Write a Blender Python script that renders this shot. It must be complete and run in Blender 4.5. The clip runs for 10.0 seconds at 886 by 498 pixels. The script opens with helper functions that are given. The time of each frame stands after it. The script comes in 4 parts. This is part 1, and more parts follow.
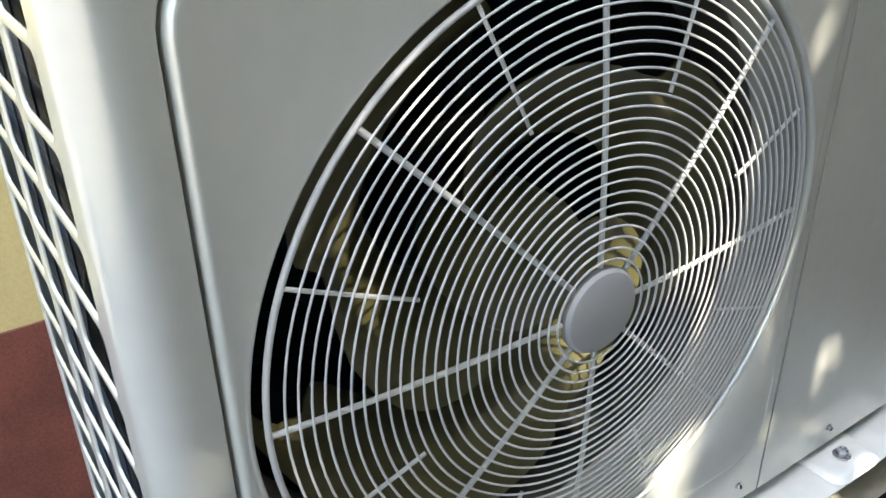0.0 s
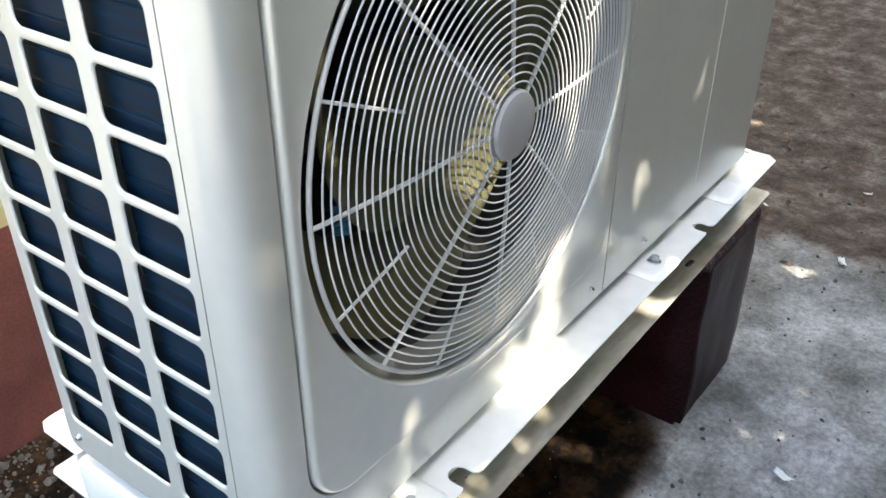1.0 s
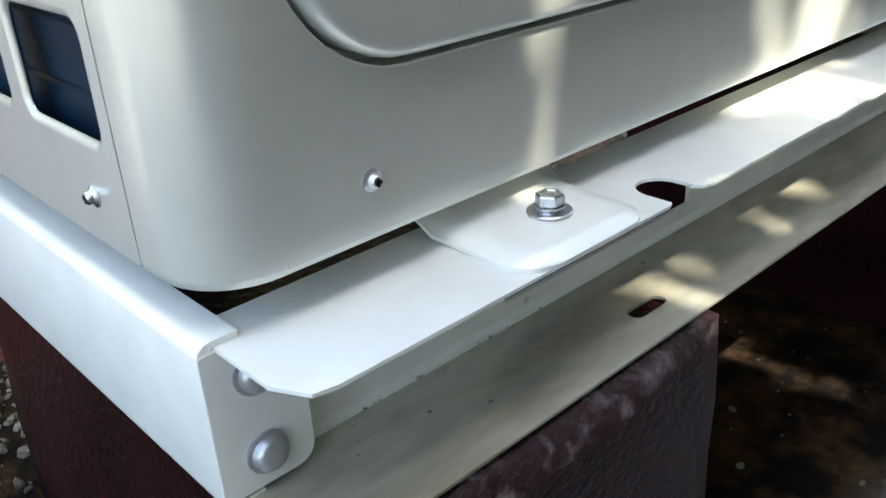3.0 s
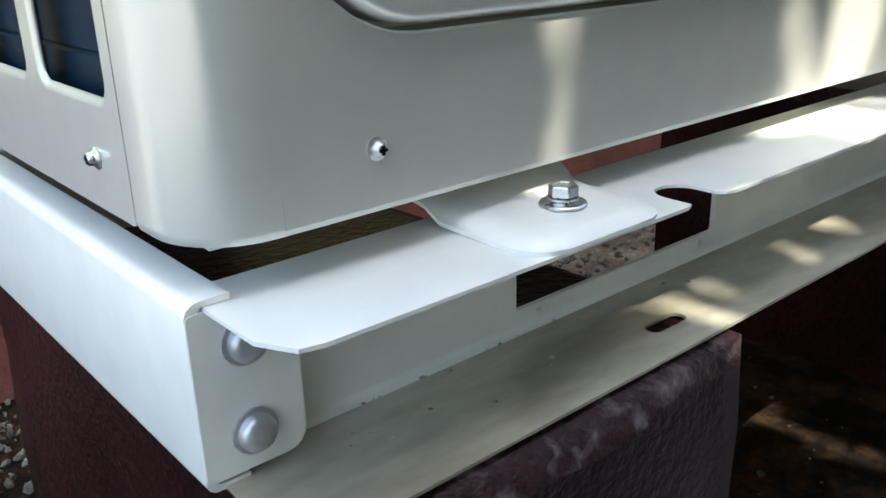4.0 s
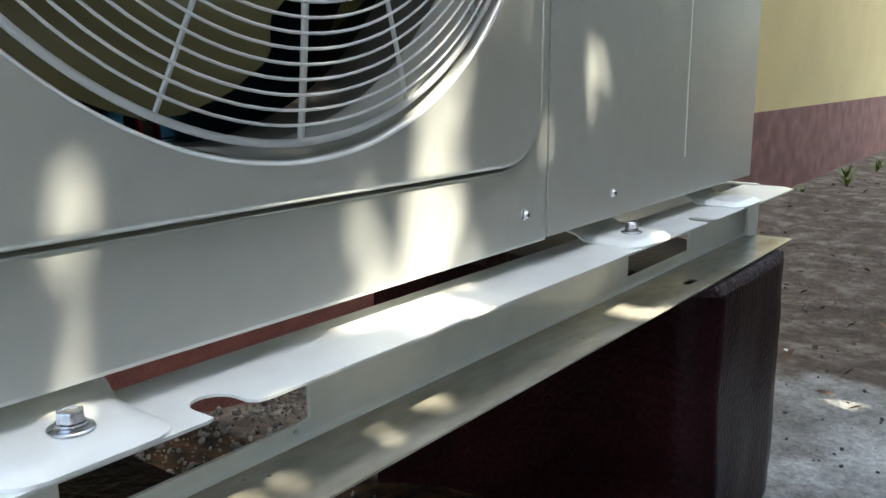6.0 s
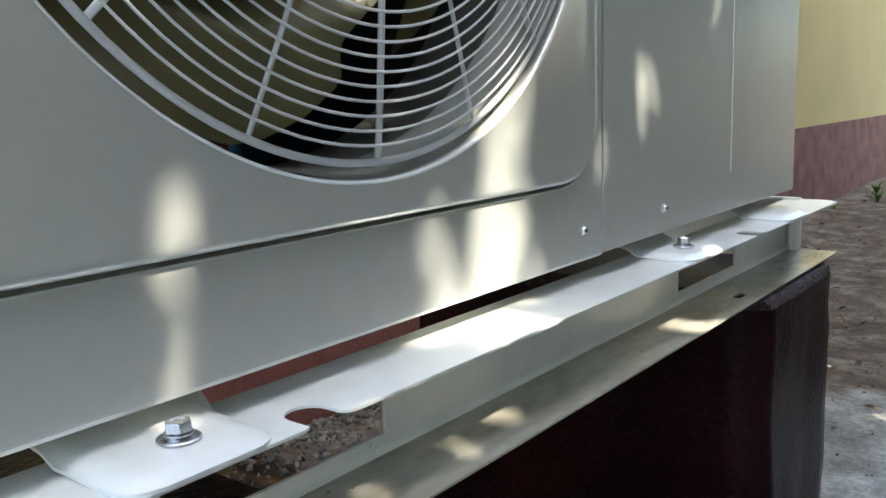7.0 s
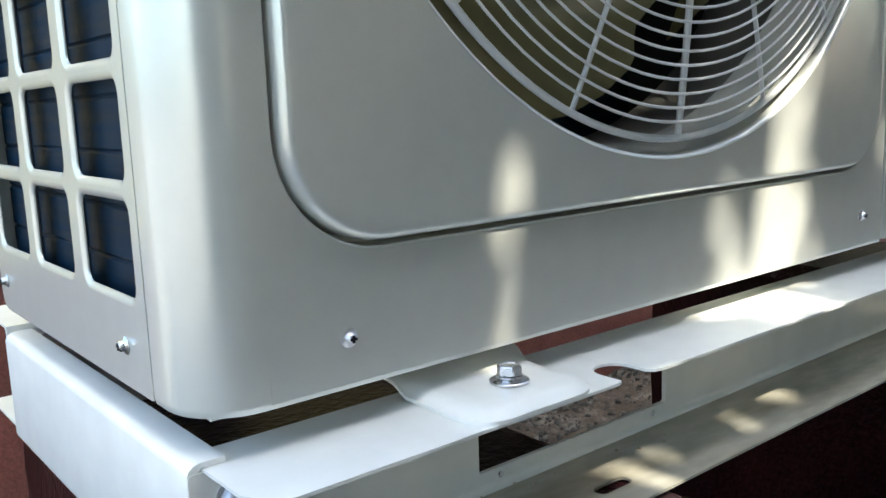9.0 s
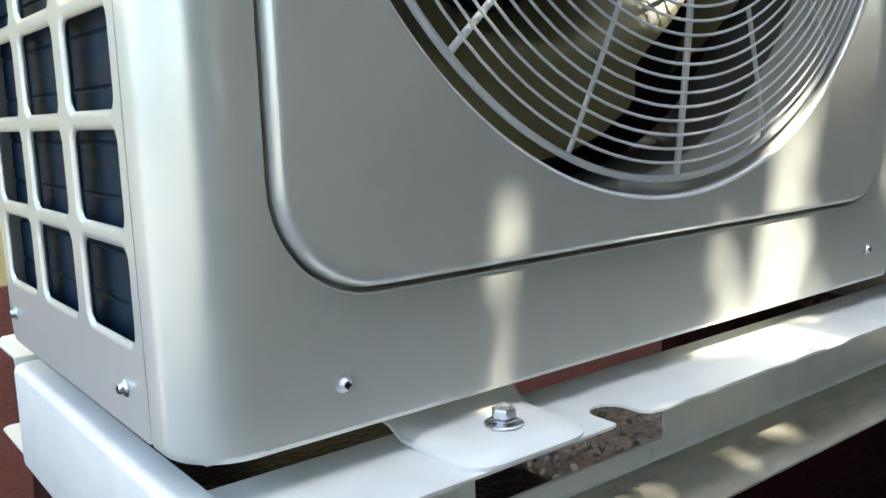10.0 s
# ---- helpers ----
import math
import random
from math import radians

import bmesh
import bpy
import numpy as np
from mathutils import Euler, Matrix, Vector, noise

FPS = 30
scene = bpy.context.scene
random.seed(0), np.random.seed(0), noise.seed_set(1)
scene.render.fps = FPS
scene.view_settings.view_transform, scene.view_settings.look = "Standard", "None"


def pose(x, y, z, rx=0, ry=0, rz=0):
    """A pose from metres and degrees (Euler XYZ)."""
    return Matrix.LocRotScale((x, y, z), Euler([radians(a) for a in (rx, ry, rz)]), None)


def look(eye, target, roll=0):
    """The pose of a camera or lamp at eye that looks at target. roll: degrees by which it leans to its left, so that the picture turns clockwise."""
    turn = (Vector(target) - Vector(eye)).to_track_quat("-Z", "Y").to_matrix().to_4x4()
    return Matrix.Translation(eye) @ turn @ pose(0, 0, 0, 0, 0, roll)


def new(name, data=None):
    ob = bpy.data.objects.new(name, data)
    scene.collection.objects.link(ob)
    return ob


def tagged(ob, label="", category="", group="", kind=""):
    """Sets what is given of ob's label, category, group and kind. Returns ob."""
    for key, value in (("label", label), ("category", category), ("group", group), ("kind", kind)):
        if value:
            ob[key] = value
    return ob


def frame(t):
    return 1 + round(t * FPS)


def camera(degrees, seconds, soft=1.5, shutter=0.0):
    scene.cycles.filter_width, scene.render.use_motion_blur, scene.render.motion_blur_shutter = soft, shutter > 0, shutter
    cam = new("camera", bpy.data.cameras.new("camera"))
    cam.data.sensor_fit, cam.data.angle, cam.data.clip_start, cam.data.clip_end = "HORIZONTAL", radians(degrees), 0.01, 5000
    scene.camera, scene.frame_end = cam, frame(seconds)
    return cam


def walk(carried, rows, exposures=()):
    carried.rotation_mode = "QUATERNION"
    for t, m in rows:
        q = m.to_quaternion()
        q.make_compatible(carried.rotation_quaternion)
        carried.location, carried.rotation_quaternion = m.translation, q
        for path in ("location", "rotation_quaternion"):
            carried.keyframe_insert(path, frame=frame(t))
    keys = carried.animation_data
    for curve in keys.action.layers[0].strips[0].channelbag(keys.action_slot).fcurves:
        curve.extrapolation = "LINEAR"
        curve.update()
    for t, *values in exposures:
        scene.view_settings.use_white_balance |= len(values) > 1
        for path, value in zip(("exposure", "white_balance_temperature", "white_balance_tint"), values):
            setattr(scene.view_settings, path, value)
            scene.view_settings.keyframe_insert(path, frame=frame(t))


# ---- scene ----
cam = camera(54.2, 10.0)
PATH = [
    (0, (-0.068, -0.372, 1.164), (0.924, 1.074, 0.205), -1.1),
    (0.4, (-0.152, -0.424, 1.172), (0.929, 0.964, 0.225), -0.6),
    (0.5, (-0.180, -0.419, 1.168), (0.956, 0.922, 0.215), -0.3),
    (0.7, (-0.244, -0.412, 1.162), (1.008, 0.811, 0.195), 0.2),
    (1, (-0.305, -0.390, 1.146), (1.069, 0.620, 0.100), 0.3),
    (1.5, (-0.319, -0.37, 1.044), (1.039, 0.652, -0.01), -2.3),
    (2, (-0.255, -0.366, 0.975), (1.03, 0.756, -0.068), -4.3),
    (2.5, (-0.158, -0.304, 0.785), (1.05, 0.97, -0.172), -3.8),
    (3, (-0.106, -0.233, 0.638), (1.099, 1.098, -0.242), -3.1),
    (4.3, (-0.1, -0.252, 0.597), (1.114, 1.195, -0.061), -1.6),
    (4.5, (-0.091, -0.264, 0.6), (1.134, 1.184, -0.035), -1.7),
    (5, (-0.073, -0.302, 0.616), (1.213, 1.114, 0.033), -0.3),
    (5.2, (-0.063, -0.322, 0.616), (1.296, 1.052, 0.101), -0.5),
    (5.5, (-0.042, -0.342, 0.636), (1.424, 0.928, 0.15), 0.7),
    (5.7, (-0.027, -0.347, 0.637), (1.506, 0.858, 0.196), 0.9),
    (6.8, (-0.049, -0.34, 0.634), (1.542, 0.822, 0.288), -1.4),
    (7, (-0.058, -0.333, 0.632), (1.491, 0.885, 0.292), -1.9),
    (7.5, (-0.073, -0.321, 0.629), (1.39, 1.001, 0.297), -2.6),
    (8, (-0.096, -0.314, 0.628), (1.273, 1.107, 0.302), -2.9),
    (8.5, (-0.116, -0.312, 0.622), (1.164, 1.189, 0.295), -2.7),
    (9, (-0.126, -0.313, 0.624), (1.113, 1.221, 0.291), -2.1),
    (9.5, (-0.129, -0.319, 0.641), (1.085, 1.237, 0.316), -2.2),
    (10, (-0.119, -0.322, 0.641), (1.092, 1.239, 0.332), -2.0),
]
walk(cam, [(t, look(eye, target, roll)) for t, eye, target, roll in PATH], exposures=[(0.0, 2.7, 6500, 4), (1.0, 2.75, 6500, 5), (3.0, 2.5, 6300, 1), (5.0, 2.5, 6300, 1), (7.0, 2.5, 6200, 3), (8.5, 2.5, 6200, 2), (10.0, 2.5, 6200, 2)])

# ---------------------------------------------------------------- light
SUN_DIR = Vector((0.06, -0.543, 0.836)).normalized()      # towards the sun
world = bpy.data.worlds.new("sky")
scene.world = world
world.use_nodes = True
wn = world.node_tree
wn.nodes.clear()
sky = wn.nodes.new("ShaderNodeTexSky")
sky.sky_type = "NISHITA"
sky.sun_disc = False
sky.sun_elevation = math.asin(SUN_DIR.z)
sky.sun_rotation = math.atan2(SUN_DIR.x, SUN_DIR.y)
sky.air_density = 1.0
sky.dust_density = 4.0
sky.ozone_density = 0.3
bg = wn.nodes.new("ShaderNodeBackground")
bg.inputs["Strength"].default_value = 0.15
wout = wn.nodes.new("ShaderNodeOutputWorld")
wn.links.new(sky.outputs[0], bg.inputs["Color"])
wn.links.new(bg.outputs[0], wout.inputs["Surface"])
sun = new("sun", bpy.data.lights.new("sun", "SUN"))
sun.data.energy = 3.0
sun.data.angle = radians(0.42)
sun.data.color = (1.0, 0.88, 0.74)
sun.matrix_world = look(tuple(SUN_DIR * 12), (0, 0, 0))


# ---------------------------------------------------------------- materials
def material(name, col, col2=None, scale=6.0, rough=0.5, rough2=None, metal=0.0, bump=0.0, bump_scale=300.0,
             grain=0.0, grain_scale=120.0, stretch=(1, 1, 1), specular=0.5, spec_rand=0.0, ends=(0.35, 0.65)):
    """A painted, metal or mineral surface: broad stains (scale), fine grain and relief, all in metres."""
    m = bpy.data.materials.new(name)
    m.use_nodes = True
    nt = m.node_tree
    b = nt.nodes["Principled BSDF"]
    tc = nt.nodes.new("ShaderNodeTexCoord")
    mp = nt.nodes.new("ShaderNodeMapping")
    mp.inputs["Scale"].default_value = stretch
    nt.links.new(tc.outputs["Object"], mp.inputs["Vector"])
    n1 = nt.nodes.new("ShaderNodeTexNoise")
    n1.inputs["Scale"].default_value, n1.inputs["Detail"].default_value = scale, 5
    nt.links.new(mp.outputs[0], n1.inputs["Vector"])
    ramp = nt.nodes.new("ShaderNodeValToRGB")
    ramp.color_ramp.elements[0].position, ramp.color_ramp.elements[1].position = ends
    ramp.color_ramp.elements[0].color = (*col, 1)
    ramp.color_ramp.elements[1].color = (*(col2 or col), 1)
    nt.links.new(n1.outputs["Fac"], ramp.inputs["Fac"])
    out = ramp.outputs["Color"]
    if grain or spec_rand:
        n2 = nt.nodes.new("ShaderNodeTexNoise")
        n2.inputs["Scale"].default_value, n2.inputs["Detail"].default_value = grain_scale, 3
        nt.links.new(mp.outputs[0], n2.inputs["Vector"])
        mix = nt.nodes.new("ShaderNodeHueSaturation")
        mr = nt.nodes.new("ShaderNodeMapRange")
        mr.inputs[3].default_value, mr.inputs[4].default_value = 1 - grain, 1 + grain
        mr.inputs[1].default_value, mr.inputs[2].default_value = 0.3, 0.7
        nt.links.new(n2.outputs["Fac"], mr.inputs[0])
        nt.links.new(mr.outputs[0], mix.inputs["Value"])
        nt.links.new(out, mix.inputs["Color"])
        out = mix.outputs["Color"]
    if spec_rand:
        info = nt.nodes.new("ShaderNodeNewGeometry")
        hs = nt.nodes.new("ShaderNodeHueSaturation")
        mr = nt.nodes.new("ShaderNodeMapRange")
        mr.inputs[3].default_value, mr.inputs[4].default_value = 1 - spec_rand, 1 + spec_rand
        nt.links.new(info.outputs["Random Per Island"], mr.inputs[0])
        nt.links.new(mr.outputs[0], hs.inputs["Value"])
        nt.links.new(out, hs.inputs["Color"])
        out = hs.outputs["Color"]
    nt.links.new(out, b.inputs["Base Color"])
    if rough2 is not None:
        mr = nt.nodes.new("ShaderNodeMapRange")
        mr.inputs[1].default_value, mr.inputs[2].default_value = 0.35, 0.65
        mr.inputs[3].default_value, mr.inputs[4].default_value = rough, rough2
        nt.links.new(n1.outputs["Fac"], mr.inputs[0])
        nt.links.new(mr.outputs[0], b.inputs["Roughness"])
    else:
        b.inputs["Roughness"].default_value = rough
    b.inputs["Metallic"].default_value = metal
    b.inputs["Specular IOR Level"].default_value = specular
    if bump:
        n3 = nt.nodes.new("ShaderNodeTexNoise")
        n3.inputs["Scale"].default_value, n3.inputs["Detail"].default_value = bump_scale, 4
        nt.links.new(mp.outputs[0], n3.inputs["Vector"])
        bp = nt.nodes.new("ShaderNodeBump")
        bp.inputs["Strength"].default_value, bp.inputs["Distance"].default_value = 1.0, bump
        nt.links.new(n3.outputs["Fac"], bp.inputs["Height"])
        nt.links.new(bp.outputs[0], b.inputs["Normal"])
    return m


PAINT = material("ivory_powder_coat", (0.680, 0.690, 0.640), (0.695, 0.705, 0.655), 7.0, 0.23, None, metal=0.42, bump=0.00006, bump_scale=420, grain=0.02, grain_scale=60)
RAILPAINT = material("ivory_rail_paint", (0.83, 0.835, 0.80), (0.815, 0.82, 0.78), 9.0, 0.28, None, metal=0.10, bump=0.00008, bump_scale=350, grain=0.04, grain_scale=40)
GUARDPAINT = material("grey_guard_coating", (0.66, 0.67, 0.67), (0.58, 0.59, 0.59), 12.0, 0.30, 0.42)
# dust film, darkened further to hold the shade under the top flange
DUSTY_SHADED = material("dusty_shaded_rail_paint", (0.52, 0.50, 0.43), (0.31, 0.28, 0.205), 12.0, 0.24, None, metal=0.3, bump=0.0001, bump_scale=350, grain=0.12, grain_scale=70, stretch=(0.5, 1.6, 1))
CAP = material("grey_plastic", (0.36, 0.36, 0.36), (0.40, 0.40, 0.40), 20.0, 0.45, 0.55, bump=0.0001, bump_scale=600)
BLADE = material("olive_grey_plastic", (0.085, 0.080, 0.036), (0.115, 0.105, 0.046), 8.0, 0.38, None, bump=0.0001, bump_scale=300)
DARK = material("dark_steel", (0.02, 0.02, 0.022), (0.035, 0.035, 0.04), 9.0, 0.45, 0.6)
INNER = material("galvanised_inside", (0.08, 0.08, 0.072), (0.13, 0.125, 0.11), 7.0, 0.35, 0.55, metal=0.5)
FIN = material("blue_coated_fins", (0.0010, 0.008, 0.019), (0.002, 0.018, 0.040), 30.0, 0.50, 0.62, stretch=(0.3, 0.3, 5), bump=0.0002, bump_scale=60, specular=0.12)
STEEL = material("zinc_plated_steel", (0.62, 0.62, 0.64), (0.48, 0.48, 0.50), 90.0, 0.22, 0.4, metal=1.0, bump=0.0001, bump_scale=500)
DULL = material("dull_zinc", (0.60, 0.61, 0.64), (0.50, 0.51, 0.55), 120.0, 0.42, None, metal=0.85, bump=0.0002, bump_scale=400)
RECESS_SHADE = material("screw_recess_shade", (0.02, 0.02, 0.03), None, 9.0, 0.5, metal=0.6)
RED_WIRE = material("red_wire_sheath", (0.45, 0.02, 0.03), None, 9.0, 0.4)
MAROON = material("maroon_oil_paint", (0.023, 0.0058, 0.007), (0.011, 0.003, 0.0036), 9.0, 0.30, None, bump=0.0018, bump_scale=170, grain=0.35, grain_scale=130, specular=0.10)
SCUFF = material("scuffed_plinth_edge", (0.018, 0.0055, 0.007), (0.11, 0.088, 0.092), 85.0, 0.45, 0.85, bump=0.0026, bump_scale=190, grain=0.35, grain_scale=300, ends=(0.50, 0.70), specular=0.25)
DADO = material("red_oxide_dado_paint", (0.155, 0.050, 0.039), (0.105, 0.034, 0.027), 9.0, 0.65, 0.8, bump=0.0020, bump_scale=150, grain=0.22, grain_scale=200)
YELLOW = material("pale_yellow_wall_paint", (0.50, 0.43, 0.20), (0.46, 0.40, 0.20), 2.5, 0.75, 0.9, bump=0.0014, bump_scale=110, grain=0.06, grain_scale=200)
PEBBLE = material("grey_gravel", (0.125, 0.115, 0.096), (0.055, 0.048, 0.038), 30.0, 0.8, 0.95, bump=0.002, bump_scale=200, spec_rand=0.45)
LITTER = material("dry_leaf_litter", (0.12, 0.078, 0.045), (0.06, 0.038, 0.024), 40.0, 0.8, 0.9, spec_rand=0.5)
SAND = material("pale_sand", (0.30, 0.25, 0.18), (0.20, 0.16, 0.11), 60.0, 0.8, 0.9, spec_rand=0.4)
PAPER = material("white_paper", (0.75, 0.75, 0.73), (0.65, 0.65, 0.62), 60.0, 0.7, 0.8)
TWIG = material("grey_brown_twig", (0.13, 0.10, 0.07), (0.07, 0.05, 0.035), 60.0, 0.85, 0.95, bump=0.001, bump_scale=300)
BARK = material("grey_brown_bark", (0.14, 0.11, 0.08), (0.08, 0.06, 0.045), 12.0, 0.9, 0.95, bump=0.01, bump_scale=40)
LEAF = material("green_tree_leaf", (0.036, 0.055, 0.020), (0.055, 0.072, 0.024), 4.0, 0.5, 0.6, spec_rand=0.3)
WEED = material("yellow_green_weed", (0.10, 0.15, 0.035), (0.14, 0.18, 0.04), 9.0, 0.6, 0.7, spec_rand=0.3)


def ground_material():
    """Grey cement skim with dark stains that breaks up into brown soil away from the plinths, the unit's shade painted
    in.
    """
    m = bpy.data.materials.new("cement_and_soil")
    m.use_nodes = True
    nt = m.node_tree
    b = nt.nodes["Principled BSDF"]
    tc = nt.nodes.new("ShaderNodeTexCoord")

    def nz(scale, detail=6, rough=0.6):
        n = nt.nodes.new("ShaderNodeTexNoise")
        n.inputs["Scale"].default_value, n.inputs["Detail"].default_value, n.inputs["Roughness"].default_value = scale, detail, rough
        nt.links.new(tc.outputs["Object"], n.inputs["Vector"])
        return n.outputs["Fac"]

    def ramp(fac, *stops):
        r = nt.nodes.new("ShaderNodeValToRGB")
        while len(r.color_ramp.elements) < len(stops):
            r.color_ramp.elements.new(0.5)
        for e, (p, c) in zip(r.color_ramp.elements, stops):
            e.position, e.color = p, (*c, 1)
        nt.links.new(fac, r.inputs["Fac"])
        return r.outputs["Color"]

    cement = ramp(nz(5.0), (0.32, (0.13, 0.126, 0.113)), (0.48, (0.27, 0.27, 0.262)), (0.62, (0.45, 0.455, 0.455)))
    soil = ramp(nz(9.0, 8, 0.7), (0.30, (0.036, 0.027, 0.020)), (0.5, (0.098, 0.077, 0.060)), (0.72, (0.24, 0.215, 0.18)))
    sep = nt.nodes.new("ShaderNodeSeparateXYZ")
    nt.links.new(tc.outputs["Object"], sep.inputs[0])
    # the skim ends about 1.9 m along and is broken off near the wall
    mx = nt.nodes.new("ShaderNodeMapRange")
    mx.inputs[1].default_value, mx.inputs[2].default_value = 1.35, 2.1
    nt.links.new(sep.outputs["X"], mx.inputs[0])
    my = nt.nodes.new("ShaderNodeMapRange")
    my.inputs[1].default_value, my.inputs[2].default_value = 0.22, 0.42
    nt.links.new(sep.outputs["Y"], my.inputs[0])
    mxm = nt.nodes.new("ShaderNodeMath")
    mxm.operation = "MAXIMUM"
    nt.links.new(mx.outputs[0], mxm.inputs[0])
    nt.links.new(my.outputs[0], mxm.inputs[1])
    # and gives way to unseen soil in front, added to cut bounce light
    mf = nt.nodes.new("ShaderNodeMapRange")
    mf.inputs[1].default_value, mf.inputs[2].default_value = -0.45, -0.75
    nt.links.new(sep.outputs["Y"], mf.inputs[0])
    mxf = nt.nodes.new("ShaderNodeMath")
    mxf.operation = "MAXIMUM"
    ml = nt.nodes.new("ShaderNodeMapRange")
    ml.inputs[1].default_value, ml.inputs[2].default_value = -0.7, -1.3
    nt.links.new(sep.outputs["X"], ml.inputs[0])
    mxl = nt.nodes.new("ShaderNodeMath")
    mxl.operation = "MAXIMUM"
    nt.links.new(mxm.outputs[0], mxl.inputs[0])
    nt.links.new(ml.outputs[0], mxl.inputs[1])
    nt.links.new(mxl.outputs[0], mxf.inputs[0])
    nt.links.new(mf.outputs[0], mxf.inputs[1])
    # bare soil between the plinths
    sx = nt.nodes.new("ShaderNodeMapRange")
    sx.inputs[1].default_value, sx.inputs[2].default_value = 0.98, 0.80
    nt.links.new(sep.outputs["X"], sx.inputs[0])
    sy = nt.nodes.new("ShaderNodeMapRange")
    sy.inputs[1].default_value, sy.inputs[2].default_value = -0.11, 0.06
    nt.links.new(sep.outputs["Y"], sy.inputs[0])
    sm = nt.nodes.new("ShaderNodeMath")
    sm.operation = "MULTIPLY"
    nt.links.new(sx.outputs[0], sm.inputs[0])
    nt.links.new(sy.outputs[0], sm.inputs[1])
    mx2 = nt.nodes.new("ShaderNodeMath")
    mx2.operation = "MAXIMUM"
    nt.links.new(mxf.outputs[0], mx2.inputs[0])
    nt.links.new(sm.outputs[0], mx2.inputs[1])
    add = nt.nodes.new("ShaderNodeMath")
    add.operation = "ADD"
    nt.links.new(mx2.outputs[0], add.inputs[0])
    nt.links.new(nz(3.2, 7, 0.65), add.inputs[1])
    edge = nt.nodes.new("ShaderNodeMapRange")
    edge.inputs[1].default_value, edge.inputs[2].default_value = 0.72, 0.95
    nt.links.new(add.outputs[0], edge.inputs[0])
    mix = nt.nodes.new("ShaderNodeMix")
    mix.data_type = "RGBA"
    nt.links.new(edge.outputs[0], mix.inputs["Factor"])
    nt.links.new(cement, mix.inputs["A"])
    nt.links.new(soil, mix.inputs["B"])
    # between the plinths the soil is painted near black with the unit's shade
    under_shade = ramp(nz(14.0, 7, 0.7), (0.45, (0.003, 0.0022, 0.0015)), (0.72, (0.070, 0.038, 0.016)))
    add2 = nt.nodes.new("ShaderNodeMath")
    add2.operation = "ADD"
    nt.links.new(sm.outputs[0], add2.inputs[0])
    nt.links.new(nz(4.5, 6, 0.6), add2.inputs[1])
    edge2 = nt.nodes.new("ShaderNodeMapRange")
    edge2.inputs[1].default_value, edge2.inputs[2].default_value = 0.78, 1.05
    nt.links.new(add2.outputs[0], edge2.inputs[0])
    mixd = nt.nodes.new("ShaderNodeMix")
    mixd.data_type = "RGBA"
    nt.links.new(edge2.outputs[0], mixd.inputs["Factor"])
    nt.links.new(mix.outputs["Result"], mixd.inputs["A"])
    nt.links.new(under_shade, mixd.inputs["B"])
    # unseen pale earth past the unit's end, added to bounce light onto its side
    dry = ramp(nz(2.4, 7, 0.65), (0.35, (0.15, 0.142, 0.13)), (0.65, (0.25, 0.242, 0.225)))
    my2 = nt.nodes.new("ShaderNodeMapRange")
    my2.inputs[1].default_value, my2.inputs[2].default_value = -0.40, -0.75
    nt.links.new(sep.outputs["X"], my2.inputs[0])
    mixy = nt.nodes.new("ShaderNodeMix")
    mixy.data_type = "RGBA"
    nt.links.new(my2.outputs[0], mixy.inputs["Factor"])
    nt.links.new(mixd.outputs["Result"], mixy.inputs["A"])
    nt.links.new(dry, mixy.inputs["B"])
    hs = nt.nodes.new("ShaderNodeHueSaturation")
    mr = nt.nodes.new("ShaderNodeMapRange")
    mr.inputs[1].default_value, mr.inputs[2].default_value = 0.3, 0.7
    mr.inputs[3].default_value, mr.inputs[4].default_value = 0.62, 1.4
    nt.links.new(nz(95.0, 5, 0.7), mr.inputs[0])
    nt.links.new(mr.outputs[0], hs.inputs["Value"])
    nt.links.new(mixy.outputs["Result"], hs.inputs["Color"])
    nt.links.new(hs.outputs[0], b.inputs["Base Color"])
    b.inputs["Roughness"].default_value = 0.85
    b.inputs["Specular IOR Level"].default_value = 0.12
    bp = nt.nodes.new("ShaderNodeBump")
    bp.inputs["Strength"].default_value, bp.inputs["Distance"].default_value = 1.0, 0.012
    nt.links.new(nz(38.0, 9, 0.72), bp.inputs["Height"])
    nt.links.new(bp.outputs[0], b.inputs["Normal"])
    return m


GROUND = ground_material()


# ---------------------------------------------------------------- mesh helpers
def mesh_object(name, verts, faces, mat, parent=None, label="", smooth=None):
    me = bpy.data.meshes.new(name)
    me.from_pydata([tuple(v) for v in verts], [], [tuple(f) for f in faces])
    for mm in (mat if isinstance(mat, (list, tuple)) else [mat]):
        me.materials.append(mm)
    if smooth is not None:
        me.polygons.foreach_set("use_smooth", [True] * len(me.polygons))
        if smooth < 180:
            me.set_sharp_from_angle(angle=radians(smooth))
    me.update()
    ob = new(name, me)
    if parent is not None:
        ob.parent = parent
    if label:
        tagged(ob, label)
    return ob


def part(name, bm, mat, parent=None, label="", smooth=35):
    """Link a bmesh as one mesh object under a thing or a part."""
    bmesh.ops.recalc_face_normals(bm, faces=bm.faces)
    me = bpy.data.meshes.new(name)
    bm.to_mesh(me)
    bm.free()
    for mm in (mat if isinstance(mat, (list, tuple)) else [mat]):
        me.materials.append(mm)
    if smooth is not None:
        me.polygons.foreach_set("use_smooth", [True] * len(me.polygons))
        me.set_sharp_from_angle(angle=radians(smooth))
    ob = new(name, me)
    if parent is not None:
        ob.parent = parent
    if label:
        tagged(ob, label)
    return ob


